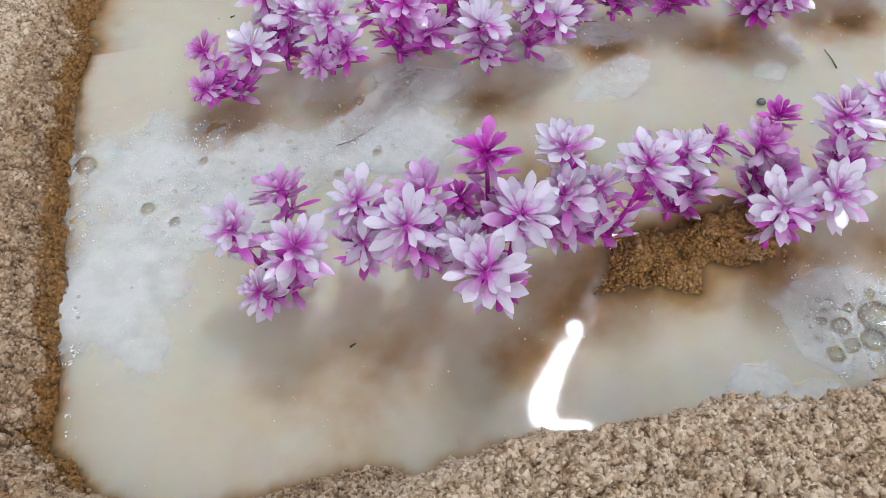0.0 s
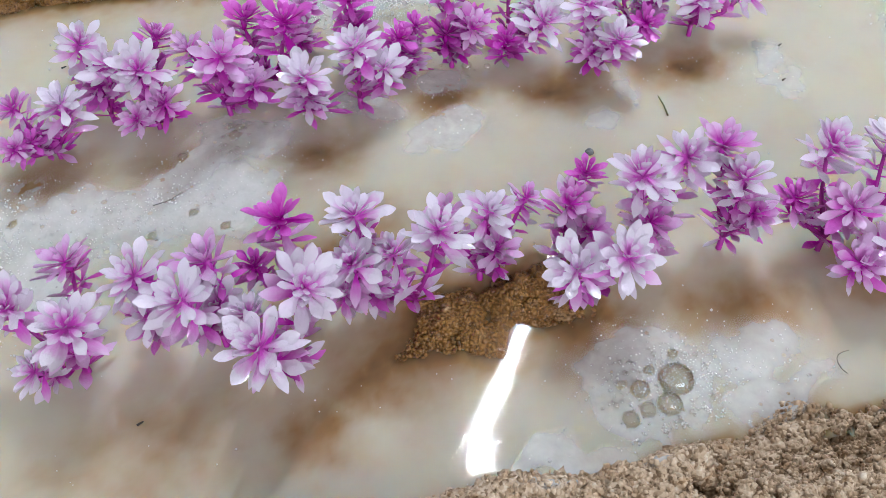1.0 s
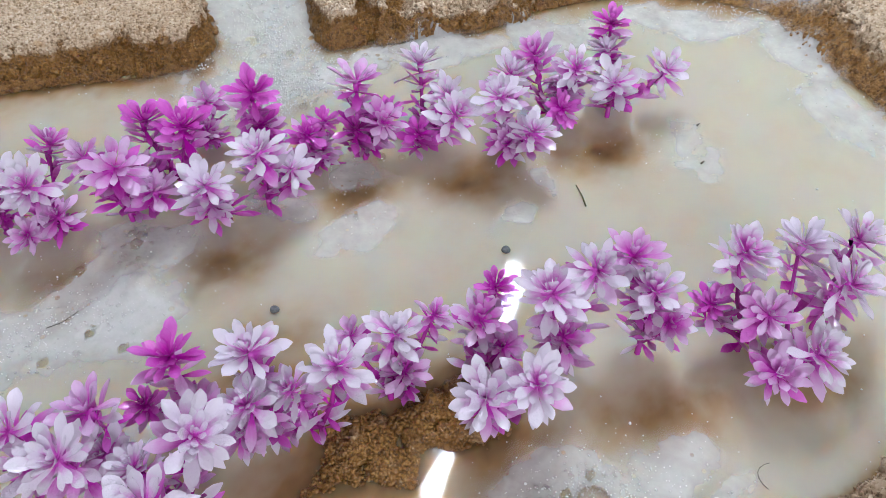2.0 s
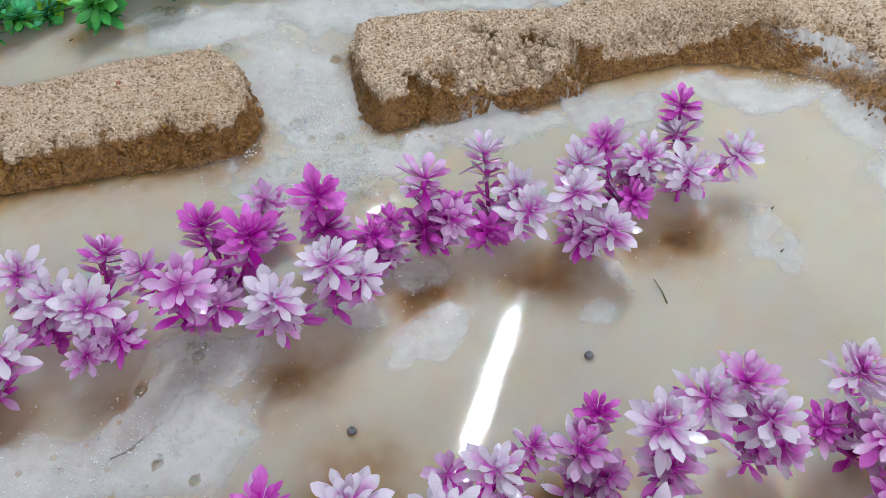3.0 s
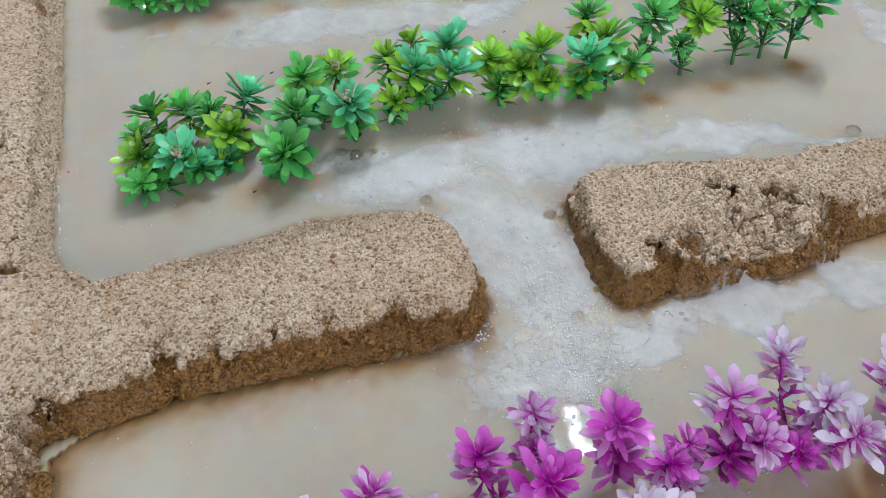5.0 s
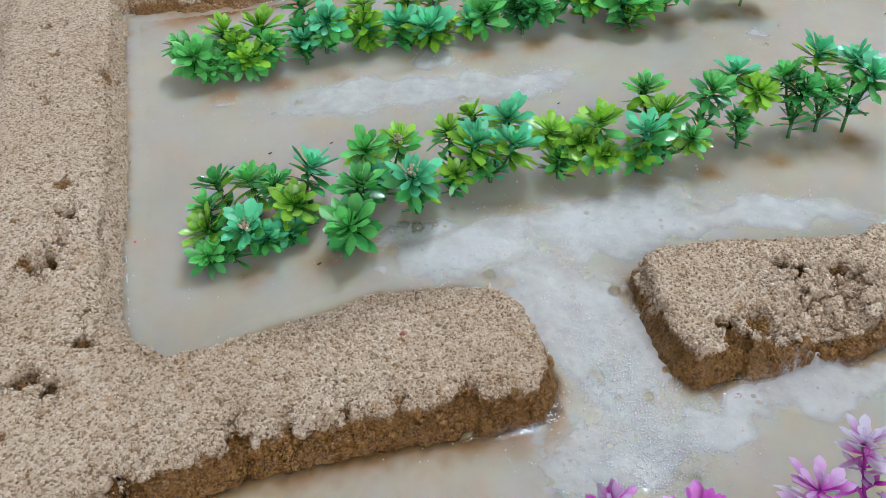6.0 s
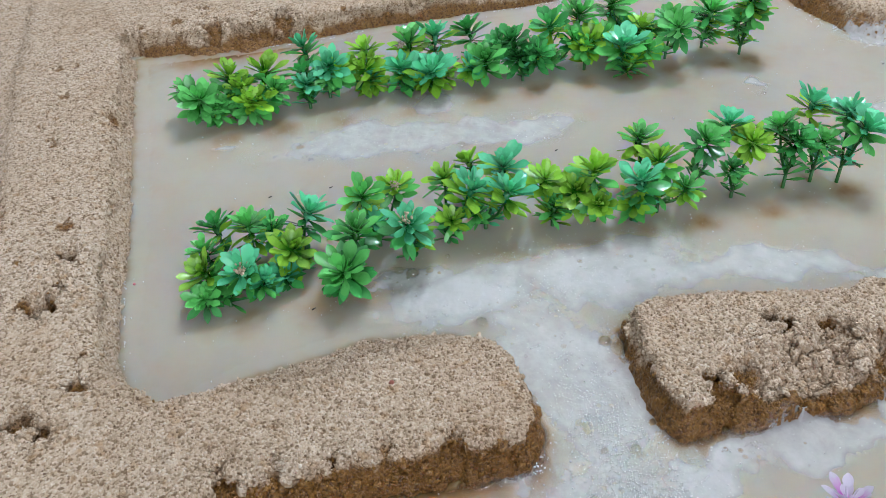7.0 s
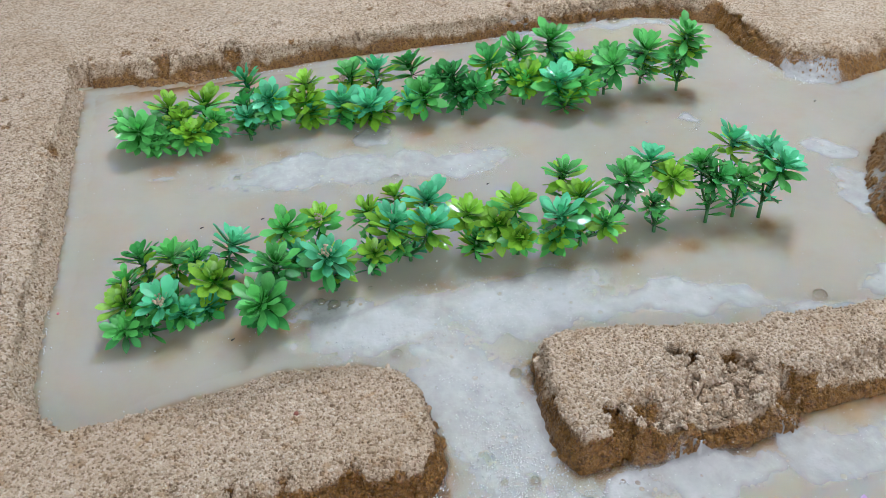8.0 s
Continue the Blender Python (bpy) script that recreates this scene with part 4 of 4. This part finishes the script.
shrub((16.6, 35.2), (16.6, 36.9, 4.3, 1.2, 0), (16.7, 34.6, 2.9, 1.1, 1), tones=(GREEN, LIME))
shrub((19.6, 36.8), (19.9, 37.3, 4.6, 1.25, 0), tones=(GREEN, DEEP))
shrub((19.4, 33.4), (18.7, 32.6, 3.0, 1.3, 2), (21.4, 34.7, 3.2, 1.1, 1), tones=(TEAL, GREEN))
shrub((24.1, 34.6), (23.0, 31.5, 4.4, 1.1, 0), (24.1, 34.4, 3.6, 1.2, 0), tones=(GREEN, DEEP))
shrub((28.2, 35.4), (27.3, 33.6, 4.2, 1.2, 0), tones=(GREEN, DEEP))
shrub((30.6, 33.1), (30.4, 32.4, 5.6, 1.15, 0), (30.8, 32.6, 4.2, 1.1, 1), tones=(GREEN, LIME))


# ---- foam and bubbles ----
def foam_material():
    """A thin milky film: cloudy and feathered, laced with tiny bubbles, pierced by small round holes."""
    m, nt, b = material("white_foam")
    p = place(nt)
    cover = nt.nodes.new("ShaderNodeAttribute")
    cover.attribute_name = "cover"
    drawn = nt.nodes.new("ShaderNodeVectorMath")
    nt.links.new(p, drawn.inputs[0])
    warp = node(nt, "ShaderNodeTexNoise", Scale=45.0, Detail=3.0)
    nt.links.new(p, warp.inputs["Vector"])
    shift = nt.nodes.new("ShaderNodeVectorMath")
    shift.operation = "SCALE"
    shift.inputs["Scale"].default_value = 0.012
    nt.links.new(warp.outputs["Color"], shift.inputs[0])
    nt.links.new(shift.outputs[0], drawn.inputs[1])
    cloud = maths(nt, "SUBTRACT", noise_at(nt, drawn.outputs[0], 55.0, 6.0, 0.6), 0.5)
    torn = maths(nt, "SUBTRACT", noise_at(nt, drawn.outputs[0], 170.0, 5.0, 0.65), 0.5)
    s = maths(nt, "ADD", cover.outputs["Fac"], maths(nt, "ADD", maths(nt, "MULTIPLY", cloud, 1.25), maths(nt, "MULTIPLY", torn, 0.45)))
    s = maths(nt, "MULTIPLY", maths(nt, "ADD", s, 0.45), 0.69)
    film = ramp(nt, s, [(0.0, (0, 0, 0)), (0.34, (0.10, 0.10, 0.10)), (0.52, (0.34, 0.34, 0.34)), (0.74, (0.46, 0.46, 0.46)), (1.0, (0.62, 0.62, 0.62))])
    # holes of uneven size
    pits = node(nt, "ShaderNodeTexVoronoi", Scale=150.0)
    nt.links.new(p, pits.inputs["Vector"])
    part_of = nt.nodes.new("ShaderNodeSeparateColor")
    nt.links.new(pits.outputs["Color"], part_of.inputs[0])
    bore = maths(nt, "MULTIPLY", maths(nt, "POWER", part_of.outputs[0], 3.0), 0.24)
    hole = ramp(nt, maths(nt, "SUBTRACT", pits.outputs["Distance"], bore), [(0.0, (0.3, 0.3, 0.3)), (0.05, (1, 1, 1))])
    alpha = maths(nt, "MULTIPLY", film, hole, True)
    nt.links.new(alpha, b.inputs["Alpha"])
    b.inputs["Base Color"].default_value = (0.80, 0.80, 0.785, 1)
    b.inputs["Roughness"].default_value = 0.03
    b.inputs["IOR"].default_value = 1.33
    low = bump(nt, b, noise_at(nt, p, 30.0, 2.0), 0.50, 0.003)
    bump(nt, b, noise_at(nt, p, 380.0, 1.0), 0.6, 0.0008, low)
    return m


FOAM = foam_material()
BUBBLES_WEST = ((-18.7, -17.7, .18), (-21.3, -20.1, .30), (-20.2, -21.2, .22), (-11.0, -15.5, .24), (-10.9, -19.3, .19), (-12.8, -20.2, .19), (-11.5, -20.1, .14), (-9.6, -20.5, .19),
        (-14.5, -18.2, .15), (-24.0, -16.6, .48), (-21.2, -15.2, .15), (-7.9, -14.3, .15), (-8.4, -14.6, .26), (-20.7, -21.8, .12), (-17.0, -18.9, .10), (-15.8, -20.0, .10))
BUBBLES_NEAR = ((6.0, -33.5, .68), (5.3, -34.4, .46), (4.5, -33.5, .36), (4.4, -34.4, .30), (3.6, -34.6, .32), (5.2, -32.8, .19), (3.9, -33.1, .17), (6.4, -32.4, .19), (4.7, -32.4, .13),
        (5.7, -32.2, .14), (3.3, -33.9, .12), (4.2, -32.7, .12), (7.3, -33.2, .10), (6.9, -32.6, .09), (-8.5, -13.9, .17), (-8.1, -14.1, .17), (-7.6, -14.0, .14), (4.2, -12.7, .28), (5.2, -13.1, .2))
BUBBLES_FAR = ((1.4, -7.4, .26), (4.1, 4.4, .18), (1.3, -16.2, .14), (1.8, -16.4, .16), (-7.7, -14.9, .12), (-2.4, 8.6, .36), (3.7, 4.9, .34), (24.5, 5.0, .50), (32.6, 49.2, .62), (29.0, 49.4, .45),
        (17.0, 49.9, .48), (-5.0, 14.2, .36), (-5.7, 14.7, .28), (-2.4, 15.0, .18), (2.7, 27.3, .32), (-9.0, 31.2, .26), (34.4, 12.3, .30), (1.8, -2.4, .26), (28.5, 26.2, .2), (-3.9, 14.1, .17),
        (7.1, 10.4, .16), (9.0, 8.9, .16), (12.8, 10.7, .17), (.3, -2.0, .18), (34.9, 11.2, .2), (31, 49.6, .2))
BIG_BUBBLES = [b for b in BUBBLES_WEST + BUBBLES_NEAR + BUBBLES_FAR if b[2] > 0.16]
FOAM_BLOBS = {
    "thin white foam with bubbles beside the sand bank": ((-21.2, -18, 4.4, 4.8, 0), (-15.5, -18.6, 5.6, 2.6, 0), (-10, -18.8, 5.2, 2.3, 10), (-22.6, -24, 2.8, 4.4, 0), (-18.6, -21.6, 4.0, 2.0, 15)),
    "torn film of foam before the pink plants": ((-8.2, -14.6, 3, 1.9, 0), (-11, -16.4, 2.6, 1.3, 0), (1.3, -16.8, 2.2, 1.0, 0), (-2.2, -14.6, 1.6, 1.1, 0), (2.8, -13.6, 1.8, 1.2, 0)),
    "star-shaped scrap of white foam": ((19.4, -17.9, 1.9, 2.5, 0), (8.8, -19.3, 1.6, .9, 0), (12, -17.5, .8, 1.5, 0)),
    "white foam streaming through the gap in the dike": ((.9, 2.5, 4.3, 8.5, 0), (-.6, -4, 5.4, 3.4, 0), (4.8, -5, 3.4, 1.5, 0), (-2.6, 11, 6, 2.6, 0), (7, 10, 8.6, 3.0, -12), (16, 8.0, 7, 1.9, -18), (24, 4, 4.4, 1.4, -20), (-4.8, 13.8, 3.2, 1.6, 0), (30.5, 5.4, 3, 1.6, 20)),
    "foam gathered at the foot of the broken bank": ((17.4, -5.4, 3.6, 1.9, 0), (10.5, -4.9, 5, 1.3, -6), (23, -5.4, 3.5, 1.5, 0), (31.6, -6.0, 1.5, 3.6, 25), (33.4, -2.8, 1.3, 1.8, 20), (26, -7.2, 4.6, 1.5, -20), (29.6, -12, 1.7, 4, 0), (29.2, -18, 1.9, 3, 0)),
    "patch of pale foam between the green rows": ((-3, 30.2, 9.0, 2.9, -10), (6.0, 28.4, 6.5, 2.4, -15), (2, 33.8, 2.1, 1.3, 0), (-14, 33.2, 1.1, .5, 0), (28.7, 27.6, .9, .9, 0)),
    "foam along the far bank": ((33, 48.4, 7, 1.2, -6), (24, 48.9, 4.5, .8, 0), (43.4, 31.2, 3.4, 1.5, -40), (35, 15, 1.7, 4, -10), (37.2, 20, 1.7, 1.6, 0)),
    "clump of foam with large bubbles by the near bank": ((5.2, -33.6, 2.8, 2.3, 0), (9.4, -33.6, 2.2, 1.6, 0), (1, -35.4, 3, .7, 0), (9.2, -35.6, 2.8, 0.9, 0)),
}


def foam_patch(label, blobs, strength, ripple):
    lo_x = min(b[0] - 1.4 * max(b[2], b[3]) for b in blobs)
    hi_x = max(b[0] + 1.4 * max(b[2], b[3]) for b in blobs)
    lo_y = min(b[1] - 1.4 * max(b[2], b[3]) for b in blobs)
    hi_y = max(b[1] + 1.4 * max(b[2], b[3]) for b in blobs)
    xs, ys = np.arange(lo_x, hi_x, 0.18), np.arange(lo_y, hi_y, 0.18)
    x, y = np.meshgrid(xs, ys, indexing="ij")
    u, v = x + 1.7 * noise2(x, y, 0.32, 51), y + 1.7 * noise2(x, y, 0.32, 52)
    u, v = u + 0.35 * noise2(x, y, 1.2, 53), v + 0.35 * noise2(x, y, 1.2, 54)
    cover, owner = np.full(x.shape, -9.0), np.zeros(x.shape, int)
    for k, (cx, cy, rx, ry, turn) in enumerate(blobs):
        c, s = math.cos(math.radians(turn)), math.sin(math.radians(turn))
        a, b = (u - cx) * c + (v - cy) * s, -(u - cx) * s + (v - cy) * c
        here = 1.0 - np.sqrt((a / rx) ** 2 + (b / ry) ** 2)
        owner = np.where(here > cover, k, owner)
        cover = np.maximum(cover, here)
    cover = np.clip(cover * 1.7, -1, 0.9 * strength) - 0.28 * np.clip(noise2(x, y, 0.5, 55), 0, 1)
    # the stream tears it thin
    cover = cover - 0.42 * bump_at(x, y, 0.8, -1.0, 3.0, 7.0)
    z, d, _ = relief(x, y)
    # no foam under the large bubbles
    for bx, by, br in BIG_BUBBLES:
        cover = np.minimum(cover, 5 * (np.hypot(x - bx, y - by) / br - 0.98))
    keep = (cover > -0.75) & (d < (2.6 if "foot" in label else 1.6 if "far" in label or "near bank" in label else 0.3))
    lie = z if "foot" in label or "far" in label or "near bank" in label else -9
    height = np.maximum(0.09 * np.exp(np.minimum(d, 0) / 0.35), lie) + 0.03 + 0.03 * np.clip(cover, 0, 1) + 0.06 * noise2(x, y, 0.9, 57) * ripple + 0.03 * noise2(x, y, 3.1, 58)
    # every blob keeps its one connected piece
    cell = np.zeros(x.shape, bool)
    for k, (cx, cy, rx, ry, turn) in enumerate(blobs):
        mine = keep & (owner == k)
        if not mine.any():
            continue
        far = np.where(mine, (x - cx) ** 2 + (y - cy) ** 2, 1e9)
        grown = np.zeros(x.shape, bool)
        grown[np.unravel_index(np.argmin(far), far.shape)] = True
        while True:
            wider = grown.copy()
            wider[1:] |= grown[:-1]
            wider[:-1] |= grown[1:]
            wider[:, 1:] |= wider[:, :-1].copy()
            wider[:, :-1] |= wider[:, 1:].copy()
            wider &= mine
            if (wider == grown).all():
                break
            grown = wider
        cell |= grown
    for me, used in sheet("foam", xs, ys, cell, height, FOAM, lambda x, y: owner[:-1, :-1]).values():
        me.attributes.new("cover", "FLOAT", "POINT").data.foreach_set("value", cover.reshape(-1)[used].astype(np.float32))
        tagged(new("foam", me), label, "foam")


def bubble_material():
    m, nt, b = material("bubble_film")
    clear = node(nt, "ShaderNodeBsdfTransparent")
    clear.inputs[0].default_value = (0.95, 0.95, 0.94, 1)
    gloss = node(nt, "ShaderNodeBsdfGlossy", Roughness=0.02)
    fres = node(nt, "ShaderNodeFresnel", IOR=1.33)
    mix = nt.nodes.new("ShaderNodeMixShader")
    nt.links.new(maths(nt, "ADD", maths(nt, "MULTIPLY", fres.outputs[0], 0.8), 0.10), mix.inputs[0])
    nt.links.new(clear.outputs[0], mix.inputs[1])
    nt.links.new(gloss.outputs[0], mix.inputs[2])
    nt.links.new(mix.outputs[0], nt.nodes["Material Output"].inputs[0])
    return m


FILM = bubble_material()
bm = bmesh.new()
bmesh.ops.create_uvsphere(bm, u_segments=20, v_segments=12, radius=1.0)
bmesh.ops.bisect_plane(bm, geom=bm.verts[:] + bm.edges[:] + bm.faces[:], plane_co=(0, 0, -0.05), plane_no=(0, 0, 1), clear_inner=True)
DOME = mesh_of("bubble", bm, FILM)


def bubbles(*spots):
    for x, y, r in spots:
        ob = tagged(new("bubble", DOME), "clear round air bubble floating on the water", "bubble", "bubbles on the water")
        ob.matrix_basis = Matrix.Translation((x / 100, y / 100, 0.0004 if r > 0.12 else 0.0008)) @ Matrix.Diagonal((r / 100, r / 100, r / 120, 1))


bubbles(*BUBBLES_WEST, *BUBBLES_NEAR, *BUBBLES_FAR)
# smaller ones gather round the large
for cx, cy, rx, ry, count in ((5.3, -33.4, 2.2, 1.7, 90), (-8.2, -14.6, 2.2, 1.3, 26), (3.0, -13.2, 2.0, 1.2, 18), (1.0, 3.0, 2.2, 6.0, 34), (-16, -18.8, 6, 2, 30), (-4.8, 14.0, 1.6, .8, 14), (8, 9.6, 6, 2, 20), (30, 49, 5, .5, 16)):
    for _ in range(count):
        x, y, r = rng.gauss(cx, 0.55 * rx), rng.gauss(cy, 0.55 * ry), 0.035 + 0.085 * rng.random() ** 2
        if all((x - bx) ** 2 + (y - by) ** 2 > (br + r) ** 2 for bx, by, br in BIG_BUBBLES):
            bubbles((x, y, r))

for (text, blobs), strength in zip(FOAM_BLOBS.items(), (1.0, 0.55, 0.5, 1.0, 0.8, 0.75, 0.7, 0.7)):
    foam_patch(text, blobs, strength, 1.0 if strength > 0.9 else 0.4)

SPARK = plain("white_froth_and_glints", (0.80, 0.80, 0.79), 0.06, 0.1, 300.0)

# tiny bubbles strewn over water and foam; many white balls stand in for glints
strew = np.random.RandomState(11)
n = 12000
sx, sy = strew.uniform(-24.5, 42, n), strew.uniform(-36, 50, n)
for cx, cy, rx, ry, count in ((0.9, -1.5, 2.6, 5.0, 1500), (0.3, -6.0, 3.4, 2.2, 1100), (-20, -19, 3.5, 3.5, 900), (-13, -18.8, 4.5, 1.6, 600), (6, -33.5, 3.0, 1.8, 700), (30, -7, 3, 3, 500), (5, 10, 7, 1.8, 500)):
    sx, sy = np.append(sx, strew.normal(cx, 0.55 * rx, count)), np.append(sy, strew.normal(cy, 0.55 * ry, count))
n = len(sx)
near = sum(bump_at(sx, sy, cx, cy, 1.3 * rx, 1.3 * ry, turn) for group in FOAM_BLOBS.values() for cx, cy, rx, ry, turn in group)
_, sd, _ = relief(sx, sy)
near = near + sum(0.45 * np.exp(-((sy - ry) / 1.6) ** 2) * ((sx > lo) & (sx < hi)) for ry, lo, hi in ((-31, -18, 20), (-16, -18, 20), (13.2, -18, 27), (34.5, -16, 31)))
keep = (sd < -0.15) & (strew.rand(n) < 0.05 + 0.9 * np.clip(1.4 * near - 0.4, 0, 1) + 0.5 * np.exp(sd / 0.5))
sx, sy = sx[keep], sy[keep]
size = 0.016 + 0.024 * strew.rand(len(sx)) + 0.035 * strew.rand(len(sx)) ** 8
tagged(new("tiny_bubbles", balls("tiny_bubbles", np.stack([sx, sy, 0.05 + 0 * sx], 1) / 100, size / 100, SPARK, 0.05, 12)), "specks of tiny air bubbles strewn over the water", "bubble", kind="stuff")
for poly in bpy.data.meshes["tiny_bubbles"].polygons:
    poly.use_smooth = True


# foam whirled up by the stream, in short strings of small bubbles that also imitate glints
whirl = np.random.RandomState(23)
spots, radii, strings = [], [], []
for cx, cy, rx, ry, count in ((0.9, 1.5, 1.5, 4.0, 24), (0.6, -4.6, 3.2, 1.6, 34), (4.6, -3.9, 1.6, 0.5, 8), (-2.5, 10.5, 3.0, 1.0, 8), (-3.2, -1.0, 0.3, 2.0, 5), (31.2, -6.5, 0.9, 2.4, 14), (41.3, 36, 0.8, 3.0, 14), (43.5, 30.6, 1.5, 0.6, 8), (34, 8, 0.5, 4.0, 8), (-24.4, -27, 0.15, 4.0, 10), (6.0, -35.2, 3.0, 0.5, 10), (-24.0, -18, 0.3, 4.0, 10)):
    for _ in range(count):
        x, y, a, long = whirl.normal(cx, 0.6 * rx), whirl.normal(cy, 0.6 * ry), whirl.uniform(0, math.pi), whirl.uniform(0.1, 0.5)
        strings.append((x, y, a, long))
# and along the far bank
strings += [(x, 49.2 + whirl.normal(0, 0.12), 0.0, whirl.uniform(0.3, 0.8)) for x in whirl.uniform(-10, 36, 26)]
# white dashes in place of the glints along the west waterline
strings += [(-22.45 + 0.02 * (y - 12), y, 1.57, long) for y, long in ((11.8, .3), (13.6, .25), (15.6, .4), (17.3, .5), (19.0, .3), (21.2, .35), (24, .4))]
for x, y, a, long in strings:
    for f in whirl.uniform(-1, 1, 4 + int(16 * long)):
        spots.append((x + f * long * math.cos(a) + whirl.normal(0, 0.04), y + f * long * math.sin(a) + 0.5 * f * f * long * math.sin(a) + whirl.normal(0, 0.04)))
        radii.append(whirl.uniform(0.018, 0.05))
spots, radii = np.array(spots), np.array(radii)
spot_z, spot_d, _ = relief(spots[:, 0], spots[:, 1])
afloat = spot_d < 0.1
spots, radii = np.column_stack([spots, np.full(len(spots), 0.09)])[afloat], radii[afloat]
me = balls("froth", spots / 100, radii / 100, SPARK, 0.08, 5)
me.polygons.foreach_set("use_smooth", [True] * len(me.polygons))
tagged(new("froth", me), "strings of small white froth bubbles in the stream", "foam", kind="stuff")


# ---- litter on the water ----
PINK_CRUMB = plain("pink_plastic_crumb", (0.80, 0.22, 0.25), 0.4, 0.3, 300.0)
RED_GRAIN = plain("brick_red_grain", (0.36, 0.12, 0.08), 0.6, 0.3, 300.0)
PEBBLE = plain("wet_grey_pebble", (0.22, 0.23, 0.24), 0.10, 0.6, 500.0)
STRAW = plain("olive_straw", (0.10, 0.10, 0.035), 0.5, 0.3, 200.0)
SPECK = plain("dark_husk", (0.03, 0.022, 0.015), 0.5, 0.3, 200.0)
SEED = plain("tan_seed_crumb", (0.70, 0.53, 0.38), 0.7, 0.4, 600.0)


def pebble(x, y, r):
    bm = bmesh.new()
    bmesh.ops.create_icosphere(bm, subdivisions=3, radius=r / 100)
    for v in bm.verts:
        v.co = v.co * (1 + 0.25 * noise.noise(v.co * 260 + Vector((x, y, 0))))
        v.co.z *= 0.7
    ob = new("pebble", mesh_of("pebble", bm, PEBBLE))
    ob.location = (x / 100, y / 100, 0.0008)
    tagged(ob, "small wet grey pebble at the water's surface", "pebble")


def straw(name, label, mat, r, *points):
    pts = [(x / 100, y / 100, 0.0012) for x, y in points]
    tagged(new(name, stalk(pts, r / 100, r / 160, mat, name)), label, "debris")


pebble(7.8, -20.8, .22)
pebble(-3.15, -20.65, .2)
straw("grass_blade", "short olive grass blade floating on water", STRAW, .045, (12.6, -19.5), (12.75, -18.8), (12.8, -18.0))
straw("thread", "thin dark thread floating on water", SPECK, .018, (12.42, -35.2), (12.33, -34.95), (12.34, -34.7), (12.43, -34.48), (12.6, -34.34), (12.85, -34.28), (13.1, -34.3))
straw("thread", "thin dark thread floating on water", SPECK, .02, (-12.6, -18.4), (-11.9, -18.3), (-11.2, -17.9))
for x, y in ((-14.0, -29.6), (-11.6, 12.9), (-12.3, 25.3), (40.8, 27.0), (19.6, -18.7), (21, -16), (-16.5, -6.8), (-8, 25), (9, 24)):
    straw("husk", "tiny dark husk floating on water", SPECK, .05, (x, y), (x + .12, y + .06), (x + .24, y + .1))


def seed_crumb(x, y, z, r):
    g = np.random.RandomState(int(100 * abs(x)))
    c = g.randn(26, 3) * np.array([.4, .4, .3]) * r + np.array([x, y, z])
    tagged(new("seed_crumb", balls("seed_crumb", c / 100, np.full(26, .2 * r / 100), SEED, 0.15, 3)), "crumb of tan grains stuck on a green plant", "crumb", kind="stuff")


seed_crumb(-15.2, 14.9, 2.7, .5)
seed_crumb(-5.0, 14.7, 4.0, .55)
seed_crumb(-4.7, 18.6, 3.8, .35)
seed_crumb(1.4, 39.0, 3.2, .5)


def fleck(name, label, mat, x, y, z, r):
    """A lone uneven crumb."""
    bm = bmesh.new()
    bmesh.ops.create_icosphere(bm, subdivisions=2, radius=r / 100)
    for v in bm.verts:
        v.co = v.co * (1 + 0.3 * noise.noise(v.co * 400 + Vector((x, y, 0))))
    ob = new(name, mesh_of(name, bm, mat))
    ob.location = (x / 100, y / 100, z / 100)
    tagged(ob, label, "crumb")


fleck("plastic_crumb", "tiny pink plastic crumb floating beside the sand bank", PINK_CRUMB, -21.7, 19.0, 0.06, 0.10)
fleck("red_grain", "brick-red grain lying on the sand dike", RED_GRAIN, -9.0, 3.75, 2.42, 0.13)
